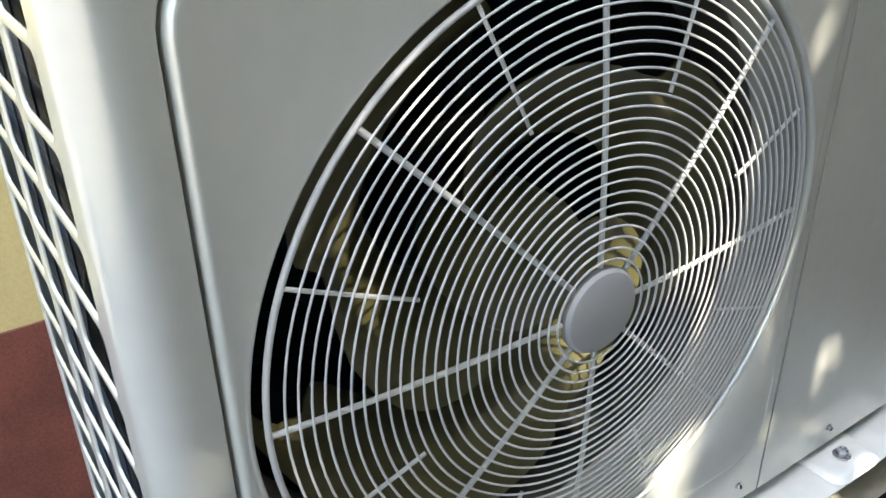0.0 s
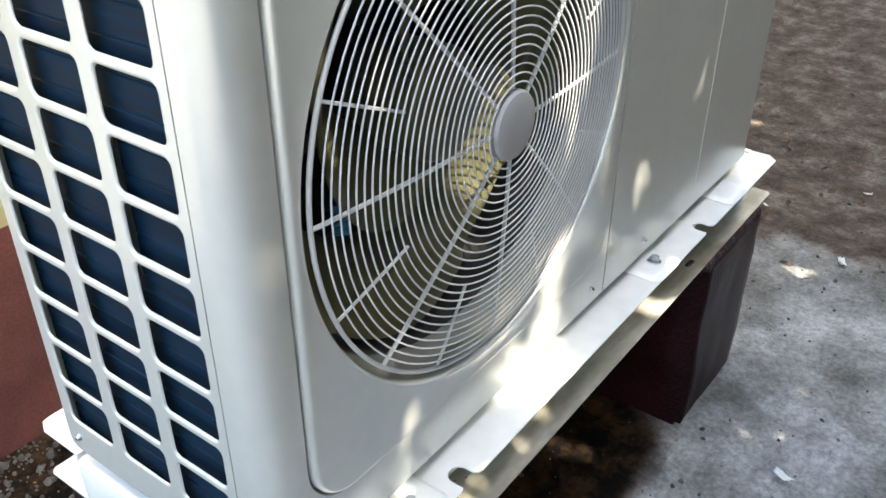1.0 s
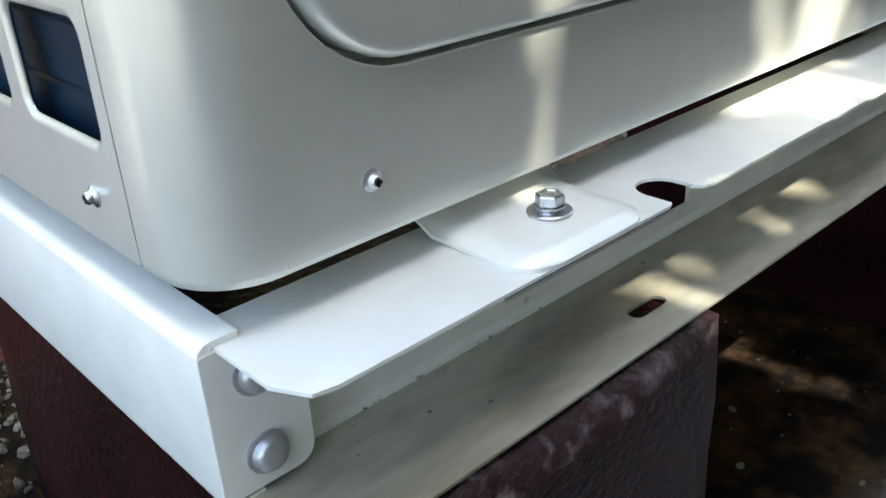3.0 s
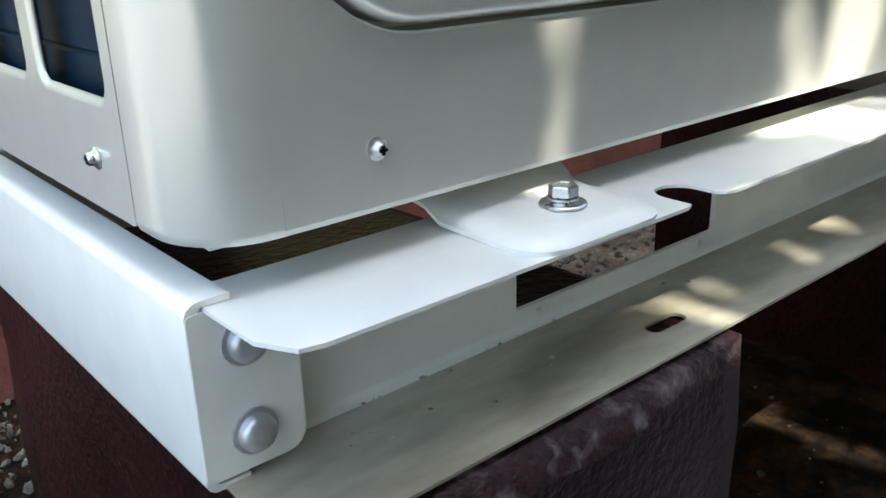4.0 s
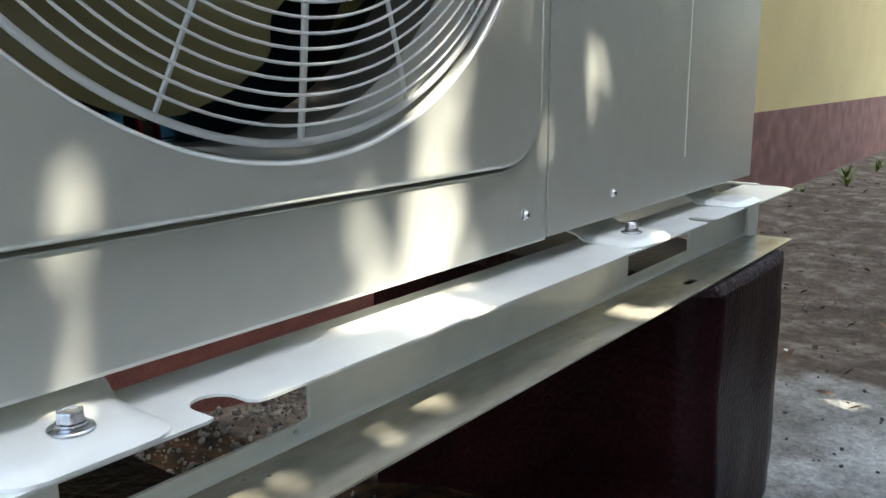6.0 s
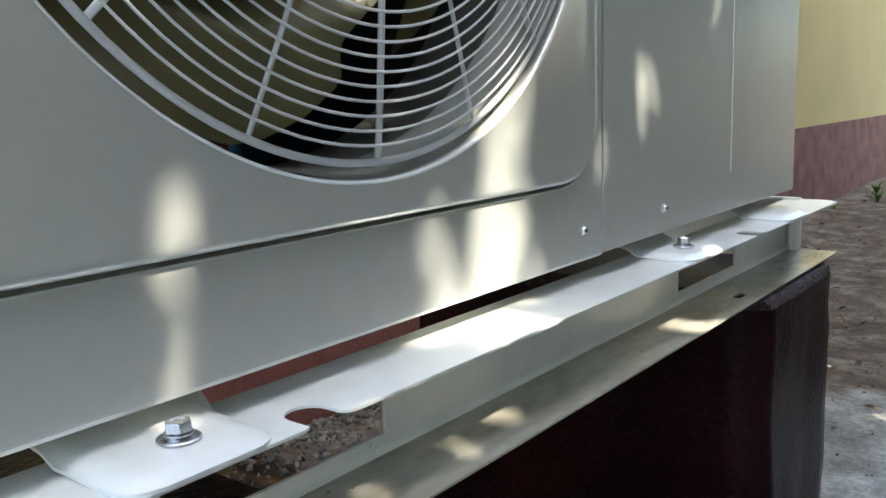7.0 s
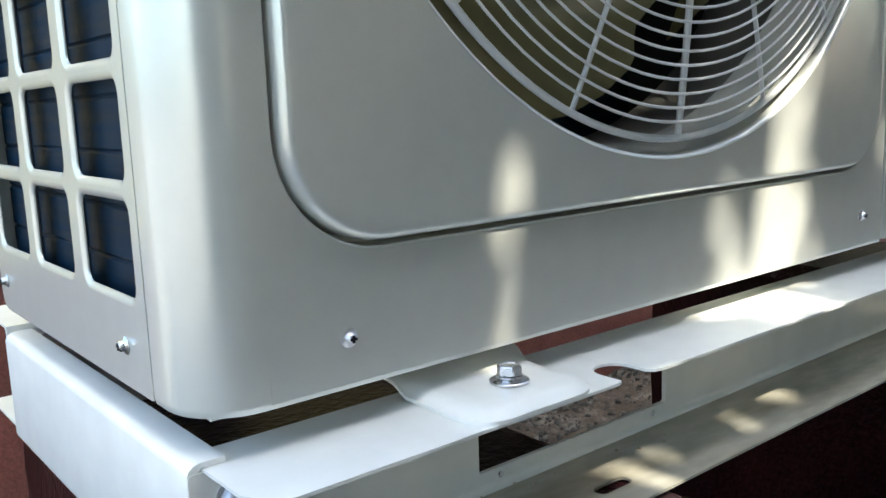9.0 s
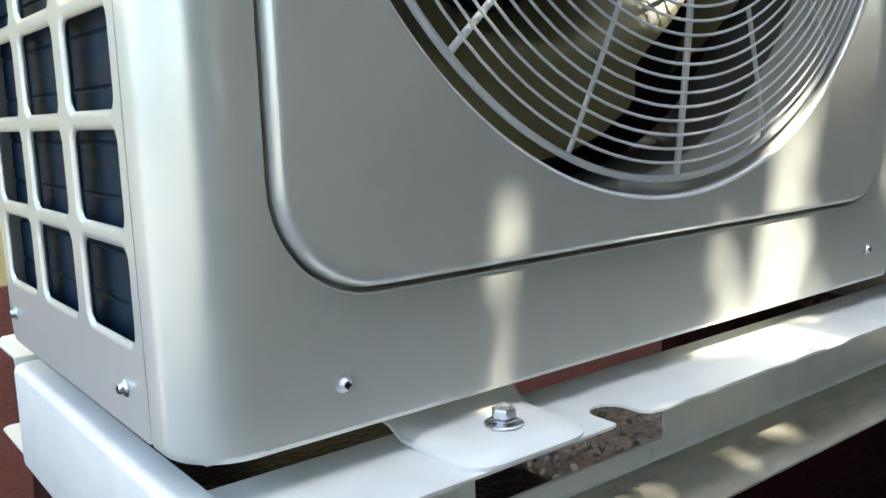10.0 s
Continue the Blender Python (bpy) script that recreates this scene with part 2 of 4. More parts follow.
def box(bm, x0, x1, y0, y1, z0, z1, bevel=0.0, seg=2):
    r = bmesh.ops.create_cube(bm, size=1.0, matrix=Matrix.Translation(((x0 + x1) / 2, (y0 + y1) / 2, (z0 + z1) / 2)) @ Matrix.Diagonal((x1 - x0, y1 - y0, z1 - z0, 1)))
    if bevel:
        es = {e for v in r["verts"] for e in v.link_edges}
        bmesh.ops.bevel(bm, geom=list(es), offset=bevel, segments=seg, affect="EDGES", profile=0.5)


def rounded(x0, x1, y0, y1, r, n=6):
    """Outline of a rounded rectangle, anticlockwise. r: one radius or four (lower left, lower right, upper right, upper left)."""
    rs = r if isinstance(r, (list, tuple)) else (r,) * 4
    pts = []
    for (cx, cy, a0), rr in zip(((x0, y0, 180), (x1, y0, 270), (x1, y1, 0), (x0, y1, 90)), rs):
        sx, sy = (1 if cx == x0 else -1), (1 if cy == y0 else -1)
        if rr <= 0:
            pts.append((cx, cy))
            continue
        for k in range(n + 1):
            a = radians(a0 + 90 * k / n)
            pts.append((cx + sx * rr + rr * math.cos(a), cy + sy * rr + rr * math.sin(a)))
    return pts


def plate(outline, holes, thick, m):
    """A flat sheet in the local xy plane, thick along +z, with holes, moved by m."""
    from mathutils.geometry import tessellate_polygon
    loops = [list(outline)] + [list(h) for h in holes]
    flat = [p for lp in loops for p in lp]
    tris = tessellate_polygon([[Vector((p[0], p[1], 0)) for p in lp] for lp in loops])
    bm = bmesh.new()
    lo = [bm.verts.new(m @ Vector((p[0], p[1], 0))) for p in flat]
    hi = [bm.verts.new(m @ Vector((p[0], p[1], thick))) for p in flat]
    for t in tris:
        if len(set(t)) == 3:
            for some in (lo, hi):
                try:
                    bm.faces.new([some[i] for i in t])
                except ValueError:
                    pass
    base = 0
    for lp in loops:
        n = len(lp)
        for k in range(n):
            a, b = base + k, base + (k + 1) % n
            bm.faces.new((lo[a], lo[b], hi[b], hi[a]))
        base += n
    return bm


def merge(*bms):
    out = bmesh.new()
    for b in bms:
        me = bpy.data.meshes.new("tmp")
        b.to_mesh(me)
        b.free()
        out.from_mesh(me)
        bpy.data.meshes.remove(me)
    return out


XZ = Matrix(((1, 0, 0, 0), (0, 0, 1, 0), (0, 1, 0, 0), (0, 0, 0, 1)))    # local (u, v, w) to x, z, +y


def at_y(y):
    return Matrix.Translation((0, y, 0)) @ XZ


def tube(points, r, sides=6, closed=False):
    """A wire along a row of points."""
    pts = [Vector(p) for p in points]
    n = len(pts)
    verts, faces = [], []
    for i, p in enumerate(pts):
        a = pts[(i - 1) % n] if closed or i else pts[0]
        b = pts[(i + 1) % n] if closed or i < n - 1 else pts[-1]
        d = (b - a).normalized()
        up = Vector((0, 1, 0)) if abs(d.y) < 0.9 else Vector((1, 0, 0))
        s = d.cross(up).normalized()
        u = s.cross(d)
        rr = r[i] if isinstance(r, (list, tuple)) else r
        for k in range(sides):
            t = 2 * math.pi * k / sides
            verts.append(p + rr * (math.cos(t) * s + math.sin(t) * u))
    for i in range(n if closed else n - 1):
        j = (i + 1) % n
        for k in range(sides):
            l = (k + 1) % sides
            faces.append((i * sides + k, i * sides + l, j * sides + l, j * sides + k))
    if not closed:
        faces.append(tuple(range(sides))[::-1])
        faces.append(tuple((n - 1) * sides + k for k in range(sides)))
    return verts, faces


def lathe(profile, centre, axis="y", n=48):
    """Turn (radius, along) round an axis through centre. Returns verts, faces."""
    c = Vector(centre)
    verts, faces = [], []
    for r, h in profile:
        for k in range(n):
            a = 2 * math.pi * k / n
            u, v = r * math.cos(a), r * math.sin(a)
            verts.append(c + (Vector((u, h, v)) if axis == "y" else Vector((h, u, v)) if axis == "x" else Vector((u, v, h))))
    for i in range(len(profile) - 1):
        for k in range(n):
            l = (k + 1) % n
            faces.append((i * n + k, i * n + l, (i + 1) * n + l, (i + 1) * n + k))
    if profile[0][0] > 0:
        faces.append(tuple(range(n)))
    if profile[-1][0] > 0:
        faces.append(tuple((len(profile) - 1) * n + k for k in range(n)))
    return verts, faces


# ---------------------------------------------------------------- setting
def mound(x, y):
    """The cement was laid as a low bank round the plinths and falls off towards the wall."""
    a = max(0.0, min(1.0, (0.62 - y) / 0.34))
    b = max(0.0, min(1.0, (2.3 - x) / 0.9))
    return 0.072 * a * a * (3 - 2 * a) * b * b * (3 - 2 * b)


def ground():
    """One sheet to the horizon, finer and uneven near the unit."""
    xs = sorted(set([-2000, -300, -60, -20, -8, -4] + [round(-2 + 0.06 * i, 3) for i in range(118)] + [6, 8, 11, 15, 25, 60, 300, 2000]))
    ys = sorted(set([-2000, -300, -60, -20, -8, -4, -2.5] + [round(-1.6 + 0.06 * i, 3) for i in range(48)] + [1.5, 3, 10, 60, 300, 2000]))
    verts, faces = [], []
    for y in ys:
        for x in xs:
            near = abs(x) < 9 and abs(y) < 5
            z = 0.0
            if near:
                z = 0.010 * noise.noise((x * 1.3, y * 1.3, 0)) + 0.006 * noise.noise((x * 6, y * 6, 3)) + mound(x, y)
                z += 0.05 * max(0.0, min(1.0, (y - 0.55) / 0.35)) * (0.5 + 0.8 * noise.noise((x * 2.2, 5, 1))) if y < 1.2 else 0
                z += 0.02 * max(0.0, min(1.0, (x - 1.8) / 1.5)) * noise.noise((x * 2.5, y * 2.5, 9))
            verts.append((x, y, z))
    w = len(xs)
    for j in range(len(ys) - 1):
        for i in range(w - 1):
            faces.append((j * w + i, j * w + i + 1, (j + 1) * w + i + 1, (j + 1) * w + i))
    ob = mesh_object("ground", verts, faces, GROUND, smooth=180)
    tagged(ob, "grey cement skim breaking up into brown soil", "ground", kind="structure")


def back_wall():
    bm = bmesh.new()
    box(bm, -0.40, 11.5, 0.903, 6.0, -0.1, 2.4, 0.004, 1)
    tagged(part("wall_north", bm, YELLOW), "pale yellow rendered house wall above a red dado", "wall", kind="structure")
    bm = bmesh.new()
    box(bm, -0.40, 11.5, 0.899, 0.9028, -0.1, 0.440, 0.001, 1)
    tagged(part("dado", bm, DADO), "red-brown oxide paint band along the wall's foot", "dado", kind="structure")


# ---------------------------------------------------------------- outdoor unit
FX, FZ = 0.304, 0.839           # fan axis
BOT, TOP = 0.500, 1.176         # lower and upper edge of the casing
SEAM, WIDE, DEEP = 0.580, 1.102, 0.310
REAR = 0.334                    # depth over which the rear rail mirrors the front one


def rounded_box_ray(ang, x0, x1, z0, z1, r):
    """How far a ray from the fan axis goes to a rounded rectangle."""
    cx, cz, hx, hz = (x0 + x1) / 2, (z0 + z1) / 2, (x1 - x0) / 2, (z1 - z0) / 2
    lo, hi = 0.0, 2.0
    for _ in range(40):
        mid = (lo + hi) / 2
        px, pz = abs(FX + mid * math.cos(ang) - cx) - hx + r, abs(FZ + mid * math.sin(ang) - cz) - hz + r
        d = math.hypot(max(px, 0), max(pz, 0)) + min(max(px, pz), 0) - r
        lo, hi = (mid, hi) if d < 0 else (lo, mid)
    return lo


def front_panel(unit):
    """Pressed sheet with a raised rounded field, a rolled fan opening and a wide bend round the corner."""
    bend = 0.030
    x0, x1, z0, z1 = bend + 0.003, SEAM - 0.0015, BOT + 0.003, TOP
    angs = [2 * math.pi * k / 260 for k in range(260)]
    for cx, cz in ((x0, z0), (x1, z0), (x1, z1), (x0, z1)):
        angs.append(math.atan2(cz - FZ, cx - FX) % (2 * math.pi))
    angs = sorted(angs)
    ex0, ex1, ez0, ez1, er = 0.0405, 0.566, 0.5620, 1.1160, 0.052
    # (outline, y): outer rectangle, groove, slope, raised field, rolled lip, throat
    rows = [("box", 0, 0.0), ("emb", 0.0040, 0.0), ("emb", 0.0005, 0.0), ("emb", -0.0004, 0.0008), ("emb", -0.0006, 0.0150), ("emb", -0.0028, 0.0150), ("emb", -0.0031, 0.0), ("emb", -0.0037, -0.0022), ("emb", -0.0049, -0.0043), ("emb", -0.0063, -0.0054), ("emb", -0.0080, -0.0057), ("emb", -0.0120, -0.0057)]
    rows += [("cir", 0.2535, -0.0057), ("cir", 0.2522, -0.0062), ("cir", 0.2508, -0.0056), ("cir", 0.2497, -0.0040), ("cir", 0.2490, 0.0), ("cir", 0.2480, 0.015), ("cir", 0.2450, 0.05)]
    verts, faces = [], []
    for kind, off, y in rows:
        for a in angs:
            if kind == "box":
                d = rounded_box_ray(a, x0, x1, z0, z1, 0.0005)
            elif kind == "emb":
                d = rounded_box_ray(a, ex0 - off, ex1 + off, ez0 - off, ez1 + off, er + off)
            else:
                d = off
            verts.append((FX + d * math.cos(a), y, FZ + d * math.sin(a)))
    n = len(angs)
    for i in range(len(rows) - 1):
        for k in range(n):
            l = (k + 1) % n
            faces.append((i * n + k, (i + 1) * n + k, (i + 1) * n + l, i * n + l))
    # bend and side return, with the foot rolled under
    prof = [(x1, 0.0), (x0, 0.0), (bend, 0.0)] + [(bend - bend * math.sin(radians(9 * k)), bend - bend * math.cos(radians(9 * k))) for k in range(1, 11)] + [(0.0, 0.0435), (0.0035, 0.0440)]
    levels = [(TOP, 0.0), (BOT + 0.0042, 0.0), (BOT + 0.0030, 0.0), (BOT + 0.0008, 0.0007), (BOT, 0.0028), (BOT, 0.0120)]
    base = len(verts)
    for z, inset in levels:
        for k, (x, y) in enumerate(prof):
            nx, ny = (max(bend - x, 0.0) / bend, (bend - y) / bend) if y <= bend else (1.0, 0.0)
            verts.append((x + inset * nx, y + inset * ny, z))
    m = len(prof)
    for i in range(len(levels) - 1):
        for k in range(1 if i < 2 else 0, m - 1):
            faces.append((base + i * m + k, base + i * m + k + 1, base + (i + 1) * m + k + 1, base + (i + 1) * m + k))
    ob = mesh_object("front_panel", verts, faces, PAINT, unit, smooth=40)
    return ob


def screw(x, y, z, parent, axis="y", r=0.0028):
    """Cross-recess hex screw with a washer flange, head towards -axis."""
    s = -1
    prof = [(0.0, 0.0), (r * 1.55, 0.0), (r * 1.6, s * 0.0006), (r * 1.1, s * 0.0014), (r * 0.98, s * 0.0018), (r * 0.92, s * 0.0034), (r * 0.6, s * 0.0040), (r * 0.35, s * 0.0036), (0.0, s * 0.0030)]
    v, f = lathe(prof, (x, y, z), axis, 12)
    ob = mesh_object("screw", v, f, STEEL, parent, smooth=50)
    # a dark cross on the head holds the recess's shade in its colour
    bm = bmesh.new()
    q = 0.0043
    for a, b in ((0.0006, r * 0.62), (r * 0.62, 0.0006)):
        if axis == "y":
            box(bm, x - a, x + a, y - q, y - q + 0.003, z - b, z + b)
        else:
            box(bm, x - q, x - q + 0.003, y - a, y + a, z - b, z + b)
    part("cross_recess_shade", bm, RECESS_SHADE, ob, smooth=None)
    return ob


def fan_guard(unit):
    guard = mesh_object("fan_guard", *tube([(FX + 0.2405 * math.cos(2 * math.pi * k / 120), -0.003, FZ + 0.2405 * math.sin(2 * math.pi * k / 120)) for k in range(120)], 0.0022, 8, True), GUARDPAINT, unit, "grey coated wire fan guard", smooth=180)

    def dome(r):
        return -0.004 - 0.015 * (1 - (r / 0.2405) ** 2)

    count = 25
    for i in range(count):
        r = 0.0395 + (0.2310 - 0.0395) * i / (count - 1)
        seg = 48 if r < 0.1 else 96
        pts = [(FX + r * math.cos(2 * math.pi * k / seg), dome(r) - 0.0016, FZ + r * math.sin(2 * math.pi * k / seg)) for k in range(seg)]
        mesh_object("ring", *tube(pts, 0.00088, 6, True), GUARDPAINT, guard, smooth=180)
    for k in range(16):
        a = radians(22.5 * k + 0.5)
        r0 = 0.033 if k % 2 == 0 else 0.153
        rr = [r0 + (0.2405 - r0) * i / 10 for i in range(11)]
        pts = [(FX + r * math.cos(a), dome(r) + 0.0022, FZ + r * math.sin(a)) for r in rr]
        mesh_object("spoke" if k % 2 == 0 else "short_spoke", *tube(pts, 0.0021 if k % 2 == 0 else 0.0015, 6), GUARDPAINT, guard, smooth=60)
    y = dome(0) - 0.002
    v, f = lathe([(0.0, y - 0.0035), (0.026, y - 0.0032), (0.0305, y - 0.0018), (0.0325, y + 0.001), (0.0325, y + 0.006), (0.0, y + 0.006)], (FX, 0, FZ), "y", 48)
    mesh_object("hub_cap", v, f, CAP, guard, "flat round grey plastic cap", smooth=35)


def fan(unit):
    """Three broad swept blades on a hub, at rest."""
    v, f = lathe([(0.0, 0.045), (0.035, 0.046), (0.052, 0.052), (0.056, 0.062), (0.056, 0.125), (0.0, 0.125)], (FX, 0, FZ), "y", 40)
    hub = mesh_object("fan", v, f, BLADE, unit, "olive-grey plastic fan with three broad blades", smooth=40)
    for b in range(3):
        verts, faces = [], []
        nr, na = 28, 12
        for side in (0, 1):
            for i in range(nr + 1):
                t = i / nr
                r = 0.05 + 0.184 * t
                # trailing edge, swept back to the tip, with a round scallop
                edge = radians(18 - 106 * t ** 1.6 - 38 * math.exp(-((t - 0.66) / 0.13) ** 2) - 16 * max(0.0, min(1.0, (t - 0.7) / 0.15)) + 120 * b)
                span = radians(62 + 22 * math.sin(math.pi * min(t * 1.1, 1)))
                for k in range(na + 1):
                    u = k / na
                    a = edge - span * u
                    y = 0.060 + 0.060 * u - 0.020 * math.sin(math.pi * u) * t + 0.0025 * side
                    if t > 0.93:
                        a += radians(3) * (0.5 - u) * 1.0
                    verts.append((FX + r * math.cos(a), y, FZ + r * math.sin(a)))
        w, h = na + 1, (nr + 1) * (na + 1)
        for i in range(nr):
            for k in range(na):
                q = (i * w + k, i * w + k + 1, (i + 1) * w + k + 1, (i + 1) * w + k)
                faces.append(q)
                faces.append(tuple(h + j for j in q[::-1]))
        rim = [i * w for i in range(nr)] + [nr * w + k for k in range(na)] + [i * w + na for i in range(nr, 0, -1)] + [k for k in range(na, 0, -1)]
        for a, c in zip(rim, rim[1:] + rim[:1]):
            faces.append((a, c, h + c, h + a))
        mesh_object("blade", verts, faces, BLADE, hub, smooth=50)


def outdoor_unit():
    unit = tagged(new("outdoor_unit"), "ivory painted steel air conditioner outdoor unit with round fan guard", "air conditioner")
    unit.location = (0, 0, 0)
    front_panel(unit)
    # side panel with rows of rounded cooling openings
    cols = [(0.0570, 0.1240), (0.1430, 0.2100), (0.2285, 0.2950)]
    rows = [(0.5440 + 0.0520 * i, 0.5870 + 0.0520 * i) for i in range(12)]
    side = Matrix(((0, 0, -1, 0.0015), (1, 0, 0, 0), (0, 1, 0, 0), (0, 0, 0, 1)))      # local (u, v, w) to y, z, -x
    holes = [rounded(a - 0.0034, b + 0.0034, c - 0.0034, d + 0.0034, 0.0098, 5)[::-1] for a, b in cols for c, d in rows]
    bm = plate(rounded(0.0455, DEEP, BOT + 0.001, TOP, (0.002, 0.012, 0.002, 0.002), 3), holes, 0.0012, side)
    for a, b in cols:
        for c, d in rows:
            o, i1 = rounded(a - 0.0034, b + 0.0034, c - 0.0034, d + 0.0034, 0.0098, 5), rounded(a, b, c, d, 0.0065, 5)
            rims = [[bm.verts.new((x, p[0] + (q[0] - p[0]) * t, p[1] + (q[1] - p[1]) * t)) for p, q in zip(o, i1)]
                    for x, t in ((0.0003, 0.0), (0.0004, 0.35), (0.0009, 0.72), (0.0016, 0.94), (0.0020, 1.0), (0.0026, 1.0))]
            for A, B in zip(rims, rims[1:]):
                for k in range(len(A)):
                    l = (k + 1) % len(A)
                    bm.faces.new((A[k], A[l], B[l], B[k]))
    bmesh.ops.remove_doubles(bm, verts=bm.verts, dist=0.00005)
    part("side_panel", bm, PAINT, unit, "ivory steel side panel with rows of rounded openings", 40)
    # service panel, right of the seam, with a fine pressed line
    bm = plate(rounded(SEAM, WIDE, BOT + 0.003, TOP, 0.0015, 2), [], 0.0015, at_y(-0.0008))
    box(bm, 0.8720, 0.8750, -0.0018, 0.0, 0.545, 1.15, 0.0006, 1)
    part("service_panel", bm, PAINT, unit)
    bm = bmesh.new()
    box(bm, WIDE - 0.0015, WIDE, 0.0015, DEEP, BOT + 0.003, TOP)
    part("end_panel", bm, PAINT, unit)
    bm = bmesh.new()
    box(bm, -0.002, WIDE + 0.004, -0.004, DEEP + 0.003, TOP + 0.0005, TOP + 0.022, 0.006, 3)
    part("top_panel", bm, PAINT, unit)
    bm = bmesh.new()
    box(bm, 0.012, WIDE - 0.003, 0.016, DEEP - 0.004, 0.4965, 0.500, 0.001, 1)
    for x in (0.18, 0.42, 0.72, 0.98):
        box(bm, x - 0.03, x + 0.03, 0.06, 0.28, 0.4935, 0.4962, 0.001, 1)
    part("base_pan", bm, PAINT, unit)
    bm = bmesh.new()
    box(bm, 0.62, WIDE - 0.003, DEEP - 0.003, DEEP - 0.0015, BOT + 0.002, TOP)
    part("back_panel", bm, PAINT, unit)
    bm = bmesh.new()
    box(bm, 0.600, 0.602, 0.004, 0.30, BOT + 0.002, TOP - 0.002)
    part("partition", bm, DARK, unit)
    # coil: fins with tube rows, along the side and the back
    rib = []
    for i in range(26):
        z = BOT + 0.004 + 0.0258 * i
        rib += [(0.0012, z), (0.0, z + 0.0012), (0.0, z + 0.0242), (0.0012, z + 0.0254)]
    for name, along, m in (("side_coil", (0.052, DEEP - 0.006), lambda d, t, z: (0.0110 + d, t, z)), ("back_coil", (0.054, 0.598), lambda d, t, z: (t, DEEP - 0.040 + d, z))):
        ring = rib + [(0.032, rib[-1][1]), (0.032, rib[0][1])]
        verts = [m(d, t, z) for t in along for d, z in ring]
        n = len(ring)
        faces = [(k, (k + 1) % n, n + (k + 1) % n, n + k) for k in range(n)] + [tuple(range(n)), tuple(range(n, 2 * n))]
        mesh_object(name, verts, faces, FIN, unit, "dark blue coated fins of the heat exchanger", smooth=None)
    for y in (0.066, 0.150, 0.238, 0.322):
        bm = bmesh.new()
        box(bm, 0.0095, 0.0108, y - 0.0006, y + 0.0006, BOT + 0.004, TOP - 0.01)
        part("coil_guard_wire", bm, DARK, unit)
    bm = bmesh.new()
    box(bm, 0.0020, 0.0600, DEEP - 0.0050, DEEP - 0.0035, BOT + 0.002, TOP)
    part("rear_post", bm, PAINT, unit)
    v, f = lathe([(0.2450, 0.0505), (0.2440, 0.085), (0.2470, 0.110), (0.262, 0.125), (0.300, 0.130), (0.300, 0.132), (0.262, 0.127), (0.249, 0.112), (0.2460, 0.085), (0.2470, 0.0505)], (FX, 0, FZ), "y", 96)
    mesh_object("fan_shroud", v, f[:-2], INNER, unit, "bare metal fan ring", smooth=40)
    fan(unit)
    bm = bmesh.new()
    for x in (FX - 0.062, FX + 0.050):
        box(bm, x, x + 0.014, 0.215, 0.235, BOT + 0.002, TOP - 0.003)
    for z in (FZ - 0.07, FZ + 0.05):
        box(bm, FX - 0.062, FX + 0.064, 0.196, 0.2145, z, z + 0.02)
    part("motor_bracket", bm, DARK, unit)
    v, f = lathe([(0.0, 0.128), (0.045, 0.128), (0.052, 0.136), (0.052, 0.188), (0.045, 0.196), (0.0, 0.196)], (FX, 0, FZ), "y", 32)
    mesh_object("fan_motor", v, f, DARK, unit, smooth=40)
    for k in range(2):
        pts = [(0.335 + 0.018 * k + 0.004 * math.sin(i * 0.9 + k), 0.19, 0.505 + 0.03 * i) for i in range(6)]
        mesh_object("wire", *tube(pts, 0.0028, 6), RED_WIRE, unit, "red insulated cable", smooth=60)
    fan_guard(unit)
    for x, z in ((0.072, 0.524), (0.545, 0.526), (0.698, 0.526)):
        screw(x, -0.0008 if x > SEAM else 0.0, z, unit)
    for y in (0.0740, 0.2920):
        screw(0.0003, y, 0.521, unit, "x")
    # feet: pressed lugs bolted to the rail
    for x, left, right in ((0.154, 0.043, 0.037), (0.714, 0.044, 0.040), (0.990, 0.040, 0.038)):
        for back in (0, 1):
            verts, faces = [], []
            out, rad = -0.0430, 0.017
            sec = [(0.052, 0.4962), (0.040, 0.4956), (0.030, 0.4935), (0.020, 0.4905), (0.012, 0.4890), (0.0, 0.4880), (-0.018, 0.4876), (-0.026, 0.4876), (out + 0.0125, 0.4876), (out + 0.009, 0.4876), (out + 0.006, 0.4876), (out + 0.0025, 0.4876), (out, 0.4876)]
            us = (-1, -0.97, -0.93, -0.88, -0.80, -0.62, -0.3, 0, 0.3, 0.62, 0.80, 0.88, 0.93, 0.97, 1)
            n = len(us) - 1
            for layer in (0, 1):
                for y, z in sec:
                    for u in us:
                        w = left if u < 0 else right
                        rim_at = out + rad - math.sqrt(max(0.0, rad ** 2 - max(0.0, abs(u) * w - (w - rad)) ** 2))
                        yy = max(y, rim_at) if y < -0.02 else y
                        # the lug flares out where it comes from under the casing
                        wide = 1 + 0.18 * max(0.0, (y - 0.004) / 0.05)
                        # the border is pressed down onto the rail, steepest along the front
                        d = min((1 - abs(u)) * w, yy - rim_at)
                        f = max(0.0, min(1.0, 1 - d / 0.0085))
                        drop = 0.0042 * f * f * (3 - 2 * f) if y < 0.020 else 0.0
                        verts.append((x + u * w * wide, (REAR - yy) if back else yy, z - drop - (0.0018 if layer else 0)))
            w1 = n + 1
            h = len(sec) * w1
            for i in range(len(sec) - 1):
                for k in range(n):
                    q = (i * w1 + k, i * w1 + k + 1, (i + 1) * w1 + k + 1, (i + 1) * w1 + k)
                    faces.append(q)
                    faces.append(tuple(h + j for j in q[::-1]))
